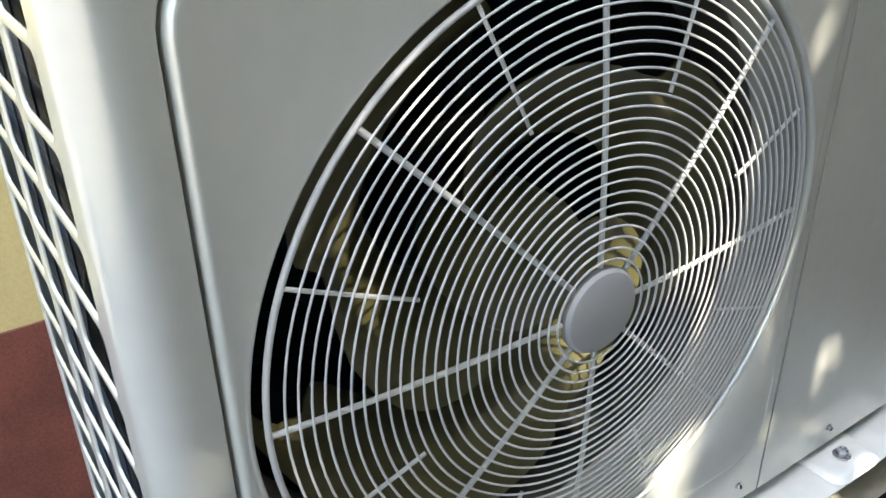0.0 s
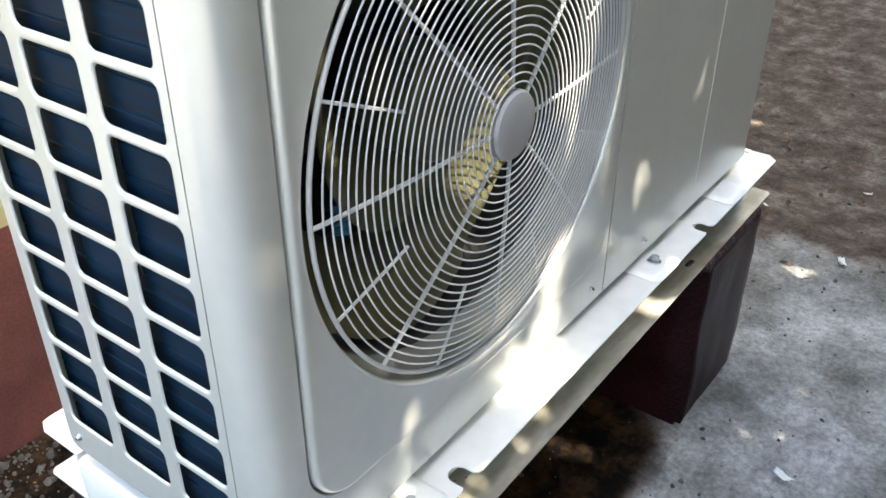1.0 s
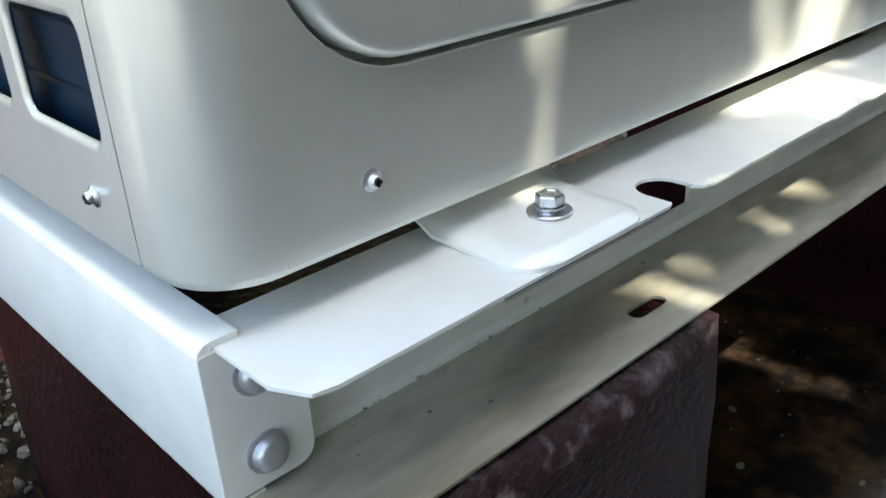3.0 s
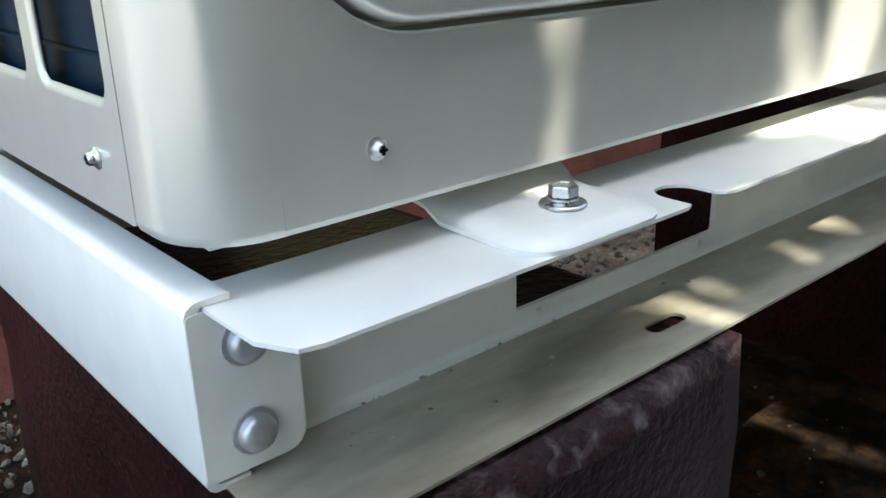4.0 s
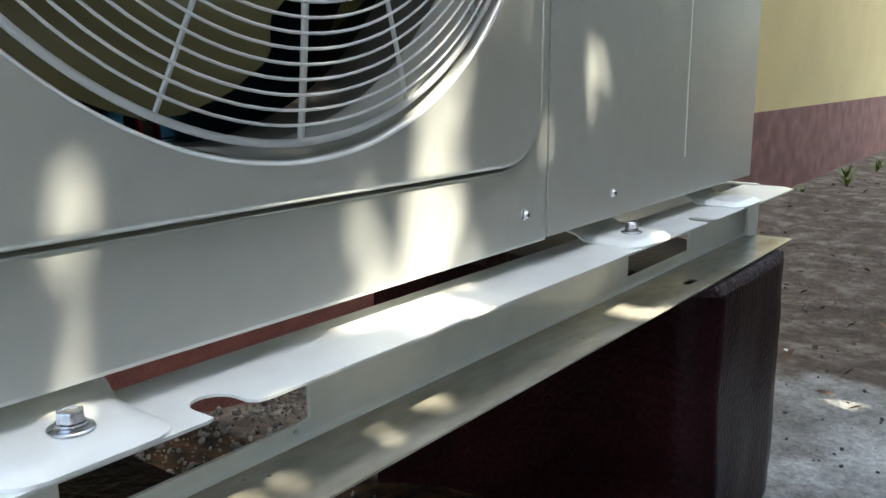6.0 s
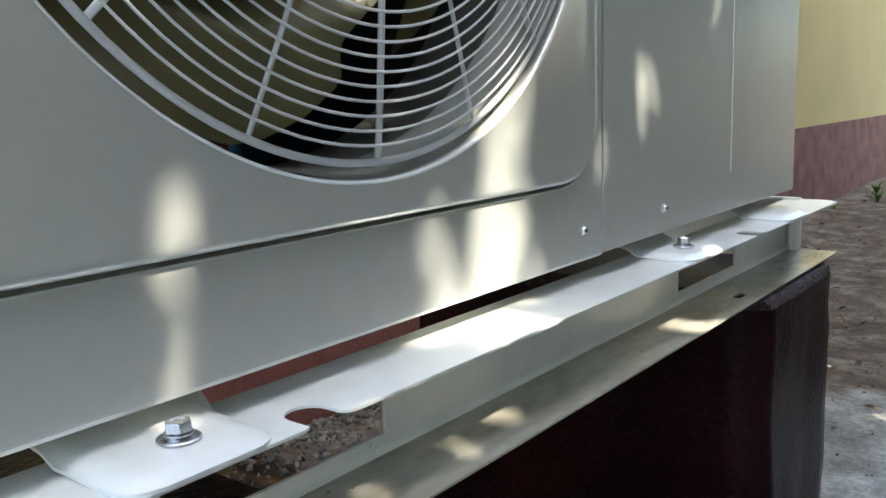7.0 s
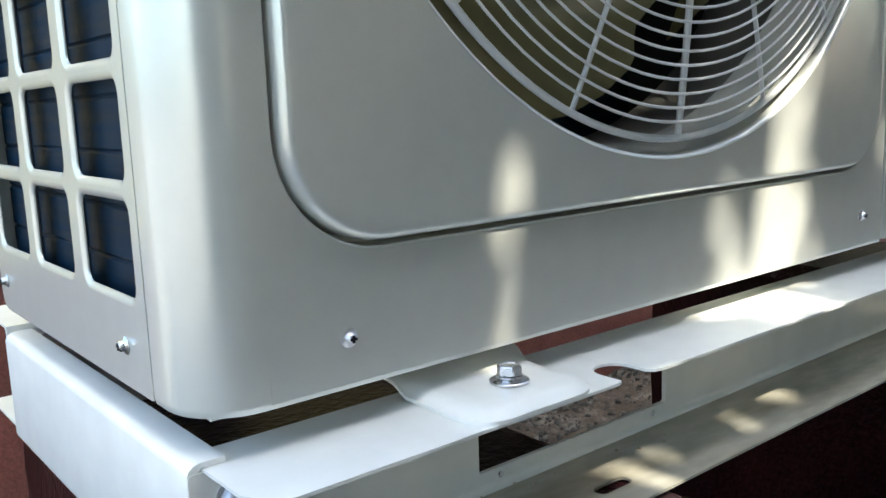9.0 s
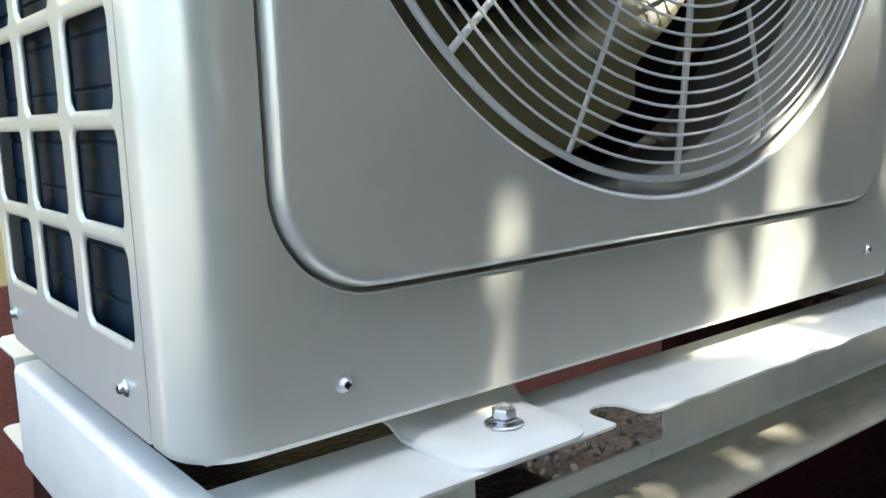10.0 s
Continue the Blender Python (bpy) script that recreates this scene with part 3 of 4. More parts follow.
            rim = [i * w1 for i in range(len(sec) - 1)] + [(len(sec) - 1) * w1 + k for k in range(n)] + [i * w1 + n for i in range(len(sec) - 1, 0, -1)] + [k for k in range(n, 0, -1)]
            for a, c in zip(rim, rim[1:] + rim[:1]):
                faces.append((a, c, h + c, h + a))
            # the brighter rail paint stands in for sky light on the lugs
            foot = mesh_object("foot", verts, faces, RAILPAINT, unit, "pressed steel mounting lug", smooth=50)
            by = (REAR + 0.0145) if back else -0.0145
            if x > 0.9:
                continue
            v, f = lathe([(0.0, 0.4878), (0.0096, 0.4878), (0.0099, 0.4882), (0.0099, 0.4890), (0.0094, 0.4894), (0.0066, 0.4895), (0.0066, 0.4901), (0.0058, 0.4903), (0.0066, 0.4906), (0.0066, 0.4916), (0.0, 0.4918)], (x, by, 0), "z", 32)
            mesh_object("washer", v, f, STEEL, foot, "flat zinc washer", smooth=35)
            v, f = lathe([(0.0, 0.4919), (0.0060, 0.4919), (0.0063, 0.4922), (0.0063, 0.4960), (0.0057, 0.4967), (0.0040, 0.4968), (0.0034, 0.4963), (0.0, 0.4963)], (x, by, 0), "z", 6)
            mesh_object("hex_bolt", v, f, STEEL, foot, "zinc hexagon bolt", smooth=20)
    return unit


# ---------------------------------------------------------------- mounting frame
RAIL_T, RAIL_B, WEB, LIP = 0.4815, 0.4120, 0.0240, -0.0415


def notch_outline(x0, x1, y_front, y_back, notches, corner):
    """Outline of a flange: cut front corners, and round-ended notches in the front edge."""
    pts = [(x0, y_back), (x0, y_front + corner), (x0 + corner * 0.45, y_front + 0.002), (x0 + corner, y_front)]
    for a, b in notches:
        c, r = (a + b) / 2, (b - a) / 2
        depth = 0.027
        pts += [(a - 0.004, y_front), (a, y_front + 0.0015)]
        pts += [(c - r * math.cos(radians(15 * k)), y_front + depth - r + r * math.sin(radians(15 * k))) for k in range(13)]
        pts += [(b, y_front + 0.006), (b + 0.003, y_front + 0.0015), (b + 0.009, y_front)]
    pts += [(x1 - corner, y_front), (x1, y_front + corner), (x1, y_back)]
    return pts


def rail(frame_thing, name, flip):
    """C rail, open outwards, with notches, web openings and slots."""
    x0, x1 = (-0.001, 1.177) if flip else (0.004, 1.177)

    lip, up = (LIP - 0.008, 0.006) if flip else (LIP, 0.0)

    def m(z):
        return Matrix.Translation((0, REAR, z)) @ Matrix.Diagonal((1, -1, 1, 1)) if flip else Matrix.Translation((0, 0, z))

    top = plate(notch_outline(x0, x1, lip, WEB, [(0.2080, 0.2320), (0.8460, 0.8700)], 0.016)[::-1], [], 0.0016, m(RAIL_T + up - 0.0016))
    ovals = [rounded(c - 0.0135, c + 0.0135, -0.0235, -0.0145, 0.0044, 4) for c in (0.2260, 0.8600)]
    low = plate(notch_outline(x0, x1, lip, WEB, [], 0.006)[::-1], ovals, 0.0016, m(RAIL_B + up - 0.0016))
    wm = Matrix.Translation((0, REAR - WEB - 0.0028, 0)) @ XZ if flip else at_y(WEB)
    holes = [rounded(a, b, 0.4230, 0.4770, 0.001, 1) for a, b in ((0.1660, 0.3310), (0.7950, 0.9670))]
    holes += [rounded(c - 0.002, c + 0.002, 0.4165, 0.4205, 0.0018, 3) for c in (0.182, 0.318)]
    web = plate([(x0, RAIL_B + up - 0.0028), (x1, RAIL_B + up - 0.0028), (x1, RAIL_T + up), (x0, RAIL_T + up)], holes, 0.0028, wm)
    # fold radii
    fold = bmesh.new()
    for zc, s in ((RAIL_T + up - 0.0016, -1), (RAIL_B + up, 1)):
        prev = None
        for k in range(6):
            a = radians(90 * k / 5)
            r = 0.004
            y = WEB - r + r * math.sin(a)
            z = zc + s * (r - r * math.cos(a))
            y = REAR - y if flip else y
            segs = [(x0, 0.165), (0.332, 0.794), (0.968, x1)] if s < 0 else [(x0, x1)]
            cur = [(fold.verts.new((p, y, z)), fold.verts.new((q, y, z))) for p, q in segs]
            if prev:
                for (p, q), (u, w) in zip(prev, cur):
                    fold.faces.new((p, q, w, u))
            prev = cur
    for f in low.faces:         # the lower flange's dust, darkened with the top flange's shade
        f.material_index = 1 if f.calc_center_median().z > RAIL_B - 0.001 and not flip else 0
    part(name, merge(top, low, web, fold), [RAILPAINT, DUSTY_SHADED], frame_thing, "ivory steel C rail with notches and slots", 30)


def cross_member(frame_thing, mirror):
    """Folded channel across the ends, its tabs bolted to the rails."""
    y0, y1 = 0.008, REAR - 0.030
    prof = [(0.014, 0.4842), (0.0035, 0.4842), (0.0005, 0.4836), (-0.0020, 0.4818), (-0.0030, 0.4790), (-0.0030, 0.4150), (-0.0022, 0.4125), (0.0, 0.4110), (0.014, 0.4108)]
    inner = [(0.014, 0.4818), (0.0035, 0.4818), (0.0005, 0.4790), (-0.0004, 0.4770), (-0.0004, 0.4165), (0.0, 0.4150), (0.0035, 0.4134), (0.014, 0.4134)]

    def px(x):
        return 1.176 - x if mirror else x

    ring = prof + inner[::-1]
    bm = bmesh.new()
    a = [bm.verts.new((px(x), y0, z)) for x, z in ring]
    b = [bm.verts.new((px(x), y1, z)) for x, z in ring]
    for k in range(len(ring)):
        l = (k + 1) % len(ring)
        bm.faces.new((a[k], a[l], b[l], b[k]))
    bm.faces.new(a)
    bm.faces.new(b)
    ob = part("cross_member", bm, RAILPAINT, frame_thing, "ivory steel cross channel", 40)
    for front in (1, 0):
        y = y0 - 0.0005 if front else y1 - 0.0023
        o = rounded(-0.0028, 0.0380, 0.4150, 0.4800, (0.002, 0.008, 0.004, 0.002), 4)
        bm = plate([(px(x), z) for x, z in o], [], 0.0028, at_y(y))
        part("end_tab", bm, RAILPAINT, ob)
        for z in () if mirror and front else (0.4655, 0.4300):
            yy = (y - 0.0002) if front else y + 0.003
            s = -1 if front else 1
            v, f = lathe([(0.0, 0.0), (0.0090, 0.0), (0.0091, s * 0.0012), (0.0073, s * 0.0014), (0.0071, s * 0.0042), (0.0058, s * 0.0058), (0.0034, s * 0.0066), (0.0, s * 0.0068)], (px(0.0170), yy, z), "y", 16)
            mesh_object("frame_bolt", v, f, DULL, ob, "domed zinc bolt", smooth=50)


def mounting_frame():
    fr = tagged(new("mounting_frame"), "ivory painted steel mounting frame under the outdoor unit", "stand")
    rail(fr, "front_rail", False)
    rail(fr, "rear_rail", True)
    cross_member(fr, False)
    cross_member(fr, True)
    return fr


# ---------------------------------------------------------------- plinths
def plinth(x0, x1, y0, y1, z1, seed, label):
    """Hand-made concrete block, painted, its upper edges chipped and scuffed."""
    bm = bmesh.new()
    nx, ny, nz = 14, 20, 18
    bmesh.ops.create_cube(bm, size=1.0)
    bmesh.ops.scale(bm, vec=(x1 - x0, y1 - y0, z1 + 0.03), verts=bm.verts)
    bmesh.ops.translate(bm, vec=((x0 + x1) / 2, (y0 + y1) / 2, (z1 - 0.03) / 2), verts=bm.verts)
    tops = [e for e in bm.edges if all(v.co.z > z1 - 1e-4 for v in e.verts)]
    bmesh.ops.bevel(bm, geom=tops, offset=0.016, segments=2, affect="EDGES", profile=0.6)
    ups = [e for e in bm.edges if abs(e.verts[0].co.z - e.verts[1].co.z) > 0.2]
    bmesh.ops.bevel(bm, geom=ups, offset=0.010, segments=2, affect="EDGES")
    bmesh.ops.subdivide_edges(bm, edges=[e for e in bm.edges if e.calc_length() > 0.05], cuts=11, use_grid_fill=True)
    bmesh.ops.recalc_face_normals(bm, faces=bm.faces)
    for v in bm.verts:
        p = v.co * 1.0
        d = noise.noise_vector((p.x * 9 + seed, p.y * 9, p.z * 9)) * 0.005 + noise.noise_vector((p.x * 45 + seed, p.y * 45, p.z * 45)) * 0.0022
        if p.z > z1 - 0.004:
            d.z = min(d.z, 0) * (0.1 if p.y > y0 + 0.02 else 1.0)
        v.co += d
        v.co.z = min(v.co.z, z1)
    bm.normal_update()
    for f in bm.faces:
        c = f.calc_center_median()
        f.material_index = 1 if (c.z > z1 - 0.017 + 0.006 * noise.noise((c.x * 22, c.y * 22, seed)) and f.normal.z < 0.97 or (f.normal.z >= 0.97 and c.y < y0 + 0.03 and noise.noise((c.x * 30, c.y * 30, seed)) > 0.1)) else 0
    worn = bm.copy()
    bmesh.ops.delete(bm, geom=[f for f in bm.faces if f.material_index == 1], context="FACES")
    bmesh.ops.delete(worn, geom=[f for f in worn.faces if f.material_index == 0], context="FACES")
    for f in worn.faces:
        f.material_index = 0
    me = bpy.data.meshes.new("plinth")
    bm.to_mesh(me)
    bm.free()
    me.materials.append(MAROON)
    me.polygons.foreach_set("use_smooth", [True] * len(me.polygons))
    ob = new("plinth", me)
    me = bpy.data.meshes.new("worn_edge")
    worn.to_mesh(me)
    worn.free()
    me.materials.append(SCUFF)
    me.polygons.foreach_set("use_smooth", [True] * len(me.polygons))
    edge = new("worn_edge", me)
    edge.parent = ob
    tagged(edge, "chipped concrete edge with paint scuffed off")
    return tagged(ob, label, "plinth", group="plinths under the frame")


# ---------------------------------------------------------------- loose things on the ground
def pebbles():
    rng = random.Random(4)
    ico = [(0, 0, 1), (0.894, 0, 0.447), (0.276, 0.851, 0.447), (-0.724, 0.526, 0.447), (-0.724, -0.526, 0.447), (0.276, -0.851, 0.447),
           (0.724, 0.526, -0.447), (-0.276, 0.851, -0.447), (-0.894, 0, -0.447), (-0.276, -0.851, -0.447), (0.724, -0.526, -0.447), (0, 0, -1)]
    tri = [(0, 1, 2), (0, 2, 3), (0, 3, 4), (0, 4, 5), (0, 5, 1), (1, 6, 2), (2, 7, 3), (3, 8, 4), (4, 9, 5), (5, 10, 1),
           (2, 6, 7), (3, 7, 8), (4, 8, 9), (5, 9, 10), (1, 10, 6), (11, 7, 6), (11, 8, 7), (11, 9, 8), (11, 10, 9), (11, 6, 10)]
    verts, faces = [], []

    def stone(x, y, z, r):
        q = Euler((rng.random() * 6, rng.random() * 6, rng.random() * 6)).to_matrix()
        sc = Vector((1, rng.uniform(0.6, 0.95), rng.uniform(0.45, 0.8)))
        b = len(verts)
        for p in ico:
            w = Vector(p) * rng.uniform(0.75, 1.2)
            verts.append(q @ Vector((w.x * sc.x, w.y * sc.y, w.z * sc.z)) * r + Vector((x, y, z)))
        faces.extend((b + i, b + j, b + k) for i, j, k in tri)

    def heap(x, y):
        return mound(x, y) + 0.010 * noise.noise((x * 1.3, y * 1.3, 0)) + 0.05 * max(0.0, min(1.0, (y - 0.55) / 0.35)) * (0.5 + 0.8 * noise.noise((x * 2.2, 5, 1)))

    for _ in range(5200):
        x, y = rng.uniform(-0.9, 3.0), 0.895 - abs(rng.gauss(0, 0.17))
        if y < 0.43 and -0.02 < x < 1.16:
            continue
        r = 0.0025 + 0.0085 * rng.random() ** 3.0
        stone(x, min(y, 0.895 - r), heap(x, y) + r * 0.3, r)
    for _ in range(1500):
        x, y = rng.uniform(0.3, 3.6), rng.uniform(-0.6, 0.7)
        if 0.84 < x < 1.15 and -0.07 < y < 0.43:
            continue
        r = 0.0018 + 0.005 * rng.random() ** 4
        stone(x, y, mound(x, y) + 0.010 * noise.noise((x * 1.3, y * 1.3, 0)) + 0.006 * noise.noise((x * 6, y * 6, 3)) + r * 0.3, r)
    tagged(mesh_object("gravel", verts, faces, PEBBLE, smooth=None), "grey gravel and crumbs along the wall's foot", "gravel", kind="stuff")


def rail_crumbs():
    """Sand and bits of leaf that have dropped onto the lower flange."""
    rng = random.Random(21)
    verts, faces = [], []
    for _ in range(64):
        x = 0.05 + 0.30 * rng.random() if rng.random() < 0.75 else rng.uniform(0.3, 1.1)
        y = min(0.0205, max(-0.037, rng.gauss(0.008, 0.014)))
        if abs(x - 0.226) < 0.02 and -0.027 < y < -0.011:
            continue
        r = 0.0005 + 0.0013 * rng.random() ** 3
        b = len(verts)
        for k in range(5):
            t = 1.2566 * k + rng.random()
            verts.append((x + r * 1.3 * math.cos(t), y + r * math.sin(t), RAIL_B + 0.0001))
        verts.append((x, y, RAIL_B + r * 0.8))
        faces += [(b + k, b + (k + 1) % 5, b + 5) for k in range(5)]
    tagged(mesh_object("sand_crumbs", verts, faces, SAND, smooth=None), "brown sand and leaf crumbs lying on the lower rail flange", "crumbs", kind="stuff")


def leaf_litter():
    rng = random.Random(9)
    verts, faces = [], []
    for _ in range(900):
        x, y = rng.uniform(1.4, 6.5), rng.uniform(-1.0, 0.85)
        if rng.random() > (x - 1.2) / 1.2:
            continue
        l, w, a = rng.uniform(0.007, 0.020), rng.uniform(0.25, 0.5), rng.random() * 6.28
        z = 0.016 + mound(x, y) + 0.010 * noise.noise((x * 1.3, y * 1.3, 0)) + 0.02 * max(0.0, min(1.0, (x - 1.8) / 1.5)) * noise.noise((x * 2.5, y * 2.5, 9))
        q = Matrix.Translation((x, y, z)) @ Euler((rng.gauss(0, 0.3), rng.gauss(0, 0.3), a)).to_matrix().to_4x4()
        b = len(verts)
        for u, v, h in ((-1, 0, 0), (-0.3, w, 0.12), (0.5, w * 0.8, 0.15), (1, 0, 0.05), (0.5, -w * 0.8, 0.15), (-0.3, -w, 0.12), (0, 0, -0.03)):
            verts.append(q @ Vector((u * l, v * l, h * l)))
        faces.extend((b + 6, b + k, b + (k + 1) % 6) for k in range(6))
    tagged(mesh_object("leaf_litter", verts, faces, LITTER, smooth=None), "dry brown leaf litter on the soil", "leaf litter", kind="stuff")


def scrap(x, y, size, turn, seed):
    """Crumpled scrap of white paper lying on the ground."""
    n = 6
    verts, faces = [], []
    for layer in (0, 1):
        for j in range(n + 1):
            for i in range(n + 1):
                u, v = i / n - 0.5, j / n - 0.5
                h = 0.35 * (u * u + 0.3 * v) + 0.20 * noise.noise((u * 4 + seed, v * 4, seed)) + 0.2
                p = Vector((u * (1 - 0.3 * v), v * 0.55, max(0.02, h))) * size
                p.z -= 0.0008 * layer
                q = Euler((0, 0, turn)).to_matrix() @ p
                verts.append(q + Vector((x, y, mound(x, y) + 0.004)))
    w, h = n + 1, (n + 1) ** 2
    for j in range(n):
        for i in range(n):
            q = (j * w + i, j * w + i + 1, (j + 1) * w + i + 1, (j + 1) * w + i)
            faces += [q, tuple(h + k for k in q[::-1])]
    rim = [i for i in range(n)] + [j * w + n for j in range(n)] + [n * w + i for i in range(n, 0, -1)] + [j * w for j in range(n, 0, -1)]
    for a, c in zip(rim, rim[1:] + rim[:1]):
        faces.append((a, c, h + c, h + a))
    tagged(mesh_object("paper_scrap", verts, faces, PAPER, smooth=60), "crumpled scrap of white paper on the ground", "paper", group="scraps on the ground")


def twig(x, y, length, turn, seed):
    rng = random.Random(seed)
    pts = []
    for i in range(7):
        t = i / 6
        pts.append((x + math.cos(turn) * length * t + rng.gauss(0, 0.004), y + math.sin(turn) * length * t + rng.gauss(0, 0.004), mound(x, y) + 0.010 + 0.006 * math.sin(3 * t)))
    tagged(mesh_object("twig", *tube(pts, [0.0035 - 0.0022 * i / 6 for i in range(7)], 6), TWIG, smooth=60), "thin dry grey-brown twig on the ground", "twig", group="scraps on the ground")


def weed(x, y, size, seed):
    rng = random.Random(seed)
    verts, faces = [], []
    for _ in range(26):
        a, lean, l = rng.random() * 6.28, rng.uniform(0.2, 1.0), size * rng.uniform(0.5, 1.0)
        w = size * 0.06
        b = len(verts)
        for i in range(5):
            t = i / 4
            r, z = l * lean * t, l * (t - 0.45 * lean * t * t)
            c = Vector((x + math.cos(a) * r, y + math.sin(a) * r, 0.01 + z))
            s = Vector((-math.sin(a), math.cos(a), 0)) * w * (0.4 + 1.6 * t - 1.9 * t * t + 0.02)
            verts += [c - s, c + s]
        faces += [(b + 2 * i, b + 2 * i + 1, b + 2 * i + 3, b + 2 * i + 2) for i in range(4)]
    tagged(mesh_object("weed", verts, faces, WEED, smooth=60), "small yellow-green weed at the wall's foot", "plant", group="weeds along the wall")


# ---------------------------------------------------------------- tree that shades the place
def leaves(name, p, size, facing, spread, rng, parent=None):
    """One small folded leaf at each point, turned roughly towards a direction."""
    m = len(p)
    nrm = rng.normal(0, spread, (m, 3)) + np.array(facing)
    nrm /= np.linalg.norm(nrm, axis=1)[:, None]
    t = np.cross(nrm, rng.normal(0, 1, (m, 3)))
    t /= np.linalg.norm(t, axis=1)[:, None]
    b = np.cross(nrm, t)
    verts = np.stack([p + size[:, None] * (u * t + v * b + h * nrm) for u, v, h in ((-1, 0, 0), (0, 0.5, 0.1), (1, 0, 0), (0, -0.5, 0.1))], 1).reshape(-1, 3)
    return mesh_object(name, verts.tolist(), np.arange(4 * m).reshape(-1, 4).tolist(), LEAF, parent, smooth=None)


def shade_tree():
    """The unseen tree over the yard: trunk, limbs and a crown of leaves whose gaps let sun flecks through."""
    rng = np.random.default_rng(11)
    S = np.array(SUN_DIR)
    slope = SUN_DIR.z / -SUN_DIR.y
    count = 112000
    # the crown's belt is also laid out to keep sky light off the casing's front
    p = np.stack([rng.uniform(-2.4, 9.0, count), rng.uniform(-2.1, -1.15, count), rng.uniform(1.0, 5.6, count)], 1)
    # the crown's top slopes up away from the house
    rim = TREE_TOP - slope * p[:, 1] + 0.18 * np.sin(p[:, 0] * 1.9) + 0.12 * np.sin(p[:, 0] * 4.7 + 1) + 0.7 * np.clip((p[:, 0] - 1.0) / 0.8, 0, 1)
    # openings in the crown, each given by the spot that its sun fleck reaches: x, y, z, radius, share of leaves missing
    gaps = [(0.424, 0, 0.515, 0.054, 1), (0.432, 0, 0.575, 0.047, 1), (0.446, 0, 0.640, 0.042, 0.90), (0.392, 0, 0.540, 0.036, 0.85),
            (0.150, 0, 0.600, 0.044, 0.74), (0.120, 0, 0.630, 0.038, 0.78), (0.157, 0, 0.540, 0.040, 0.82), (0.105, 0, 0.735, 0.036, 0.74), (0.185, 0, 0.672, 0.036, 0.70),
            (0.300, 0, 0.590, 0.038, 0.80), (0.345, 0, 0.570, 0.038, 0.82), (0.520, 0, 0.640, 0.036, 0.50), (0.505, 0, 0.720, 0.034, 0.50),
            (0.600, 0, 0.580, 0.036, 0.70), (0.645, 0, 0.610, 0.040, 0.80), (0.640, 0, 0.545, 0.034, 0.70), (0.705, 0, 0.580, 0.032, 0.70),
            (0.690, 0, 0.890, 0.046, 0.56), (0.640, 0, 0.960, 0.044, 0.56), (0.540, 0, 0.925, 0.050, 0.56), (0.560, 0, 0.760, 0.034, 0.56),
            (0.722, -0.022, 0.412, 0.050, 1), (0.70, 0.083, 0.01, 0.038, 0.95), (0.688, 0.150, 0.01, 0.036, 0.95), (0.640, 0.015, 0.01, 0.034, 0.75), (0.76, 0.175, 0.01, 0.034, 0.75),
            (0.404, 0.09, 0.708, 0.060, 1), (0.410, 0.08, 0.900, 0.046, 1), (0.15, 0.14, 0.74, 0.050, 0.7), (0.52, 0.05, 0.66, 0.036, 0.8), (2.45, 0.9, 0.24, 0.045, 1), (2.62, 0.9, 0.26, 0.05, 1)]
    pick = random.Random(17)
    gaps += [(pick.uniform(0.60, 1.05), 0, pick.uniform(0.62, 1.02), 0.034, 0.56) for _ in range(9)]
    gaps += [(pick.uniform(0.22, 0.50), -0.028, 0.412, 0.036, 0.68) for _ in range(8)]
    gaps += [(pick.uniform(0.30, 0.50), 0.004, 0.482, 0.034, 0.60) for _ in range(4)]
    gaps += [(pick.uniform(1.5, 2.7), pick.uniform(-0.3, 0.4), 0.04, 0.045, 1) for _ in range(5)]
    keep = (p[:, 2] < rim) & (p[:, 0] > -1.55 + 0.2 * np.sin(p[:, 2] * 2.3))
    # past the unit the unseen crown is cut away below, to brighten the service panel
    keep &= p[:, 2] > np.clip(1.0 + 1.2 * (p[:, 0] - 6.0) / 1.4, 1.0, 2.2)
    luck = rng.random(count)
    for gx, gy, gz, gr, thin in gaps:
        d = p - np.array((gx, gy, gz))
        d -= (d @ S)[:, None] * S
        keep &= ((d ** 2).sum(1) > gr ** 2) | (luck > thin)
    p = p[keep]
    tree = tagged(new("shade_tree"), "leafy tree that dapples the yard with shade", "tree")
    top = Vector((2.0, -1.65, 2.8))
    base = Vector((2.4, -1.9, 0))
    trunk_pts = [base.lerp(Vector((base.x - 0.1, base.y + 0.1, 1.5)), i / 6) + Vector((0.05 * math.sin(i), 0.04 * math.cos(i * 1.3), 0)) for i in range(7)]
    mesh_object("trunk", *tube(trunk_pts, [0.17 - 0.012 * i for i in range(7)], 12), BARK, tree, smooth=180)
    r2 = random.Random(3)
    for i in range(9):
        ang = 2 * math.pi * i / 9
        end = top + Vector((2.9 * math.cos(ang), 0.3 * math.sin(ang) - 0.1, 0.6 + 0.6 * r2.random()))
        st = trunk_pts[-1]
        pts2 = [st.lerp(end, j / 6) + Vector((0, 0, 0.35 * math.sin(math.pi * j / 6))) + Vector((r2.gauss(0, 0.05), r2.gauss(0, 0.05), 0)) * (1 if j else 0) for j in range(7)]
        if end.x < 1.6:
            continue
        mesh_object("limb", *tube(pts2, [0.07 - 0.009 * j for j in range(7)], 8), BARK, tree, smooth=180)
    leaves("crown", p, rng.uniform(0.034, 0.060, len(p)), S, 0.5, rng, tree)


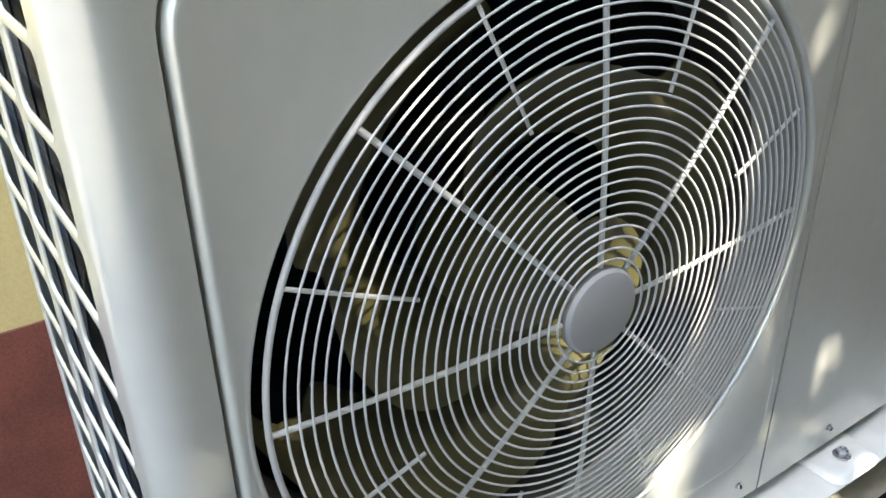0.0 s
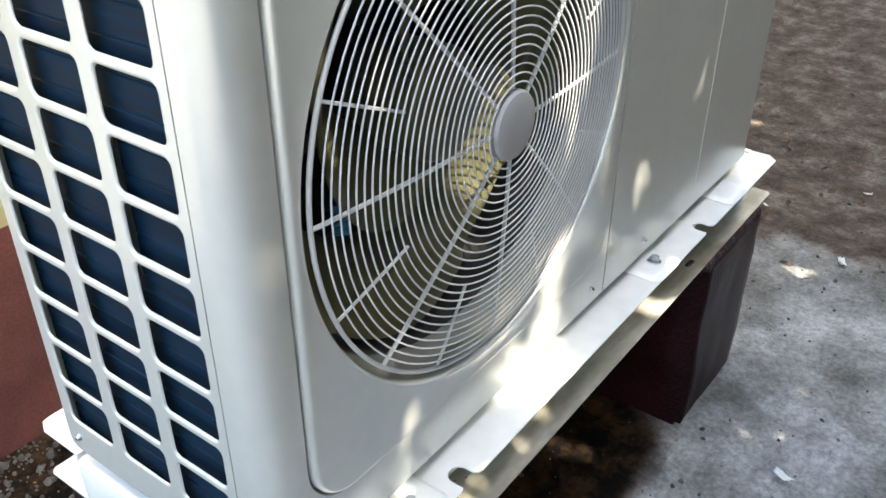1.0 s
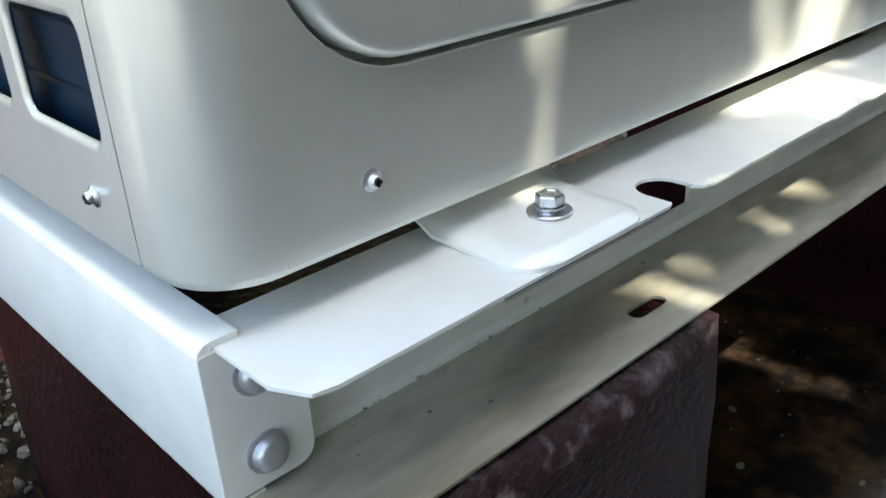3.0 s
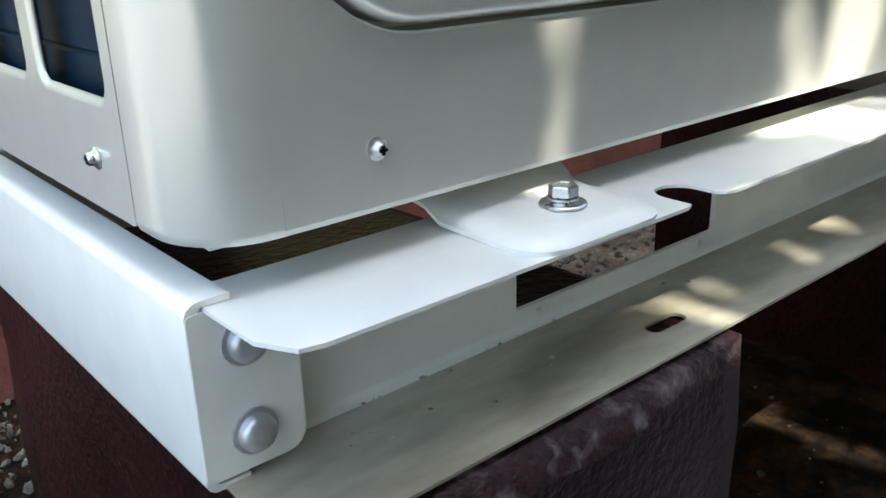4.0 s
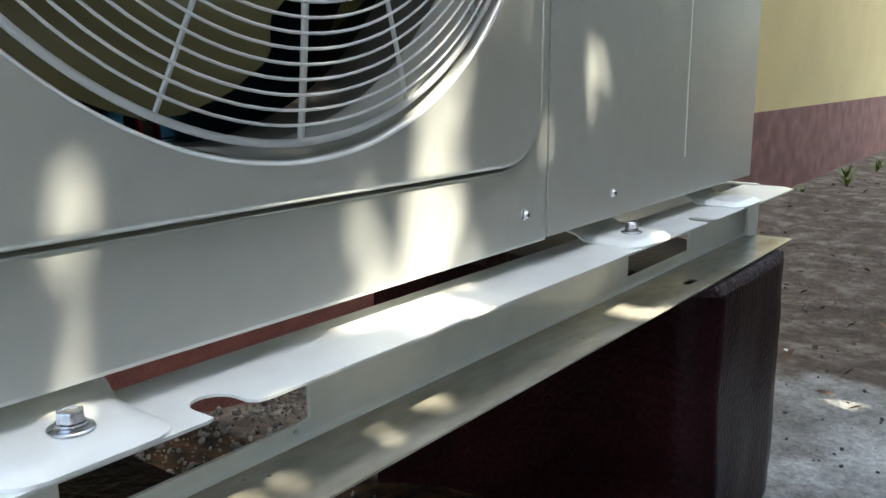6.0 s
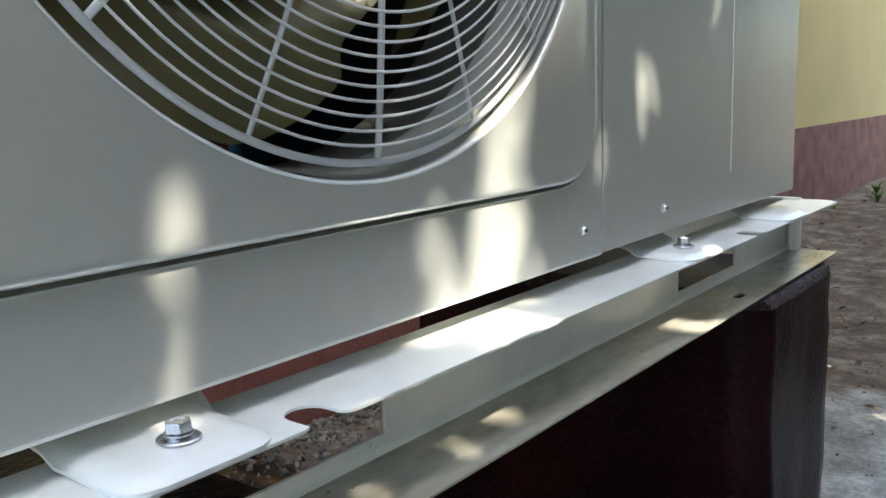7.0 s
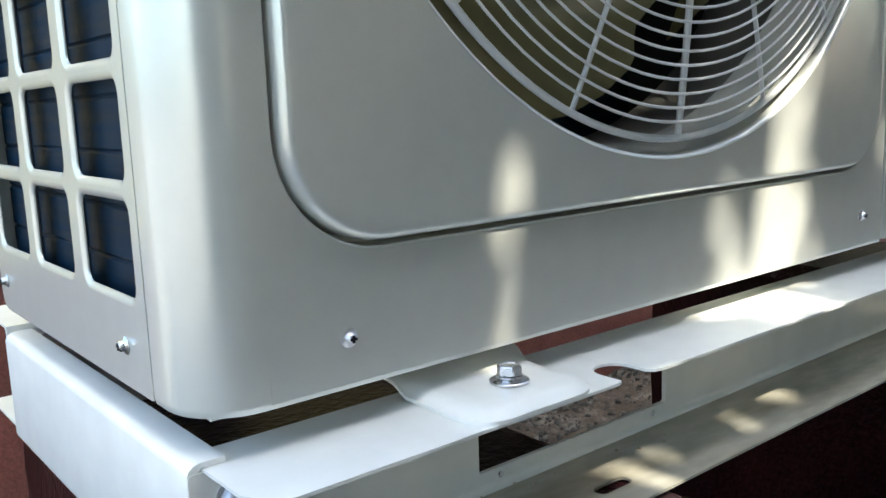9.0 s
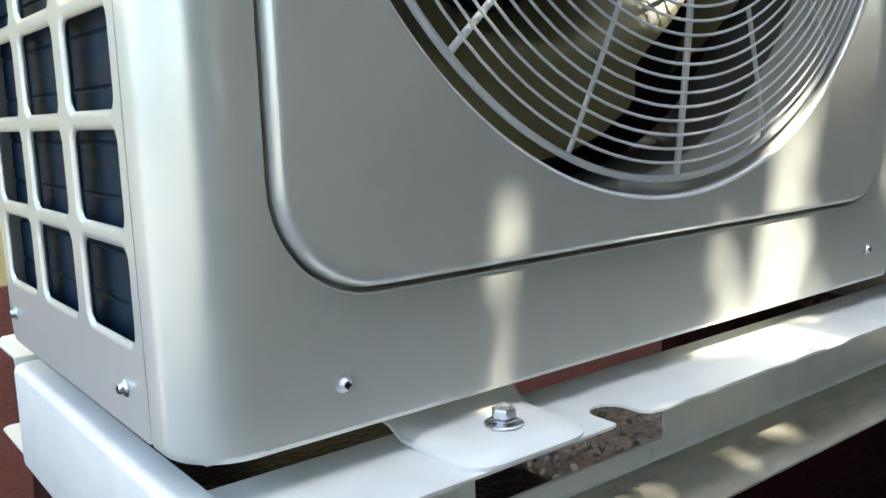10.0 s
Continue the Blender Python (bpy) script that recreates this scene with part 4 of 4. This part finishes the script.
def hedge():
    """Dense hedge, unseen and added to keep sky light off the unit's front."""
    rng = np.random.default_rng(5)
    m = 7200
    p = np.stack([rng.uniform(-1.9, 7.5, m), rng.normal(-2.1, 0.22, m), rng.uniform(0.02, 1.4, m)], 1)
    p[:, 2] *= 1 + 0.12 * np.sin(p[:, 0] * 2.1)
    ob = leaves("hedge", p, rng.uniform(0.07, 0.11, m), (0, 1, 0.3), 0.7, rng)
    tagged(ob, "dense dark green hedge, unseen, added to darken the unit front", "hedge", kind="stuff")


TREE_TOP = 2.1       # height at which the crown's upper edge, followed along the sun's rays, meets the casing's front
# ---------------------------------------------------------------- build
ground()
back_wall()
outdoor_unit()
mounting_frame()
plinth(0.013, 0.258, -0.050, 0.392, 0.4090, 3.0, "maroon painted concrete plinth with a chipped top edge")
plinth(0.868, 1.125, -0.048, 0.450, 0.4090, 8.0, "dark maroon painted concrete plinth, glossy and rough")
pebbles()
leaf_litter()
rail_crumbs()
for i, (x, y, s, t) in enumerate(((0.854, -0.236, 0.030, 1.2), (1.62, -0.128, 0.030, 0.4), (2.135, -0.075, 0.022, 2.0), (1.84, 0.12, 0.015, 0.9))):
    scrap(x, y, s, t, i + 1)
for i, (x, y, l, t) in enumerate(((1.66, 0.10, 0.09, 1.9), (2.3, 0.2, 0.16, 0.3), (1.45, -0.35, 0.06, 2.5))):
    twig(x, y, l, t, i + 1)
for i in range(14):
    weed(4.6 + 0.42 * i + 0.2 * math.sin(i * 3.1), 0.80 - 0.12 * abs(math.sin(i * 1.7)), 0.06 + 0.05 * abs(math.sin(i * 2.3)), i + 1)
shade_tree()
hedge()
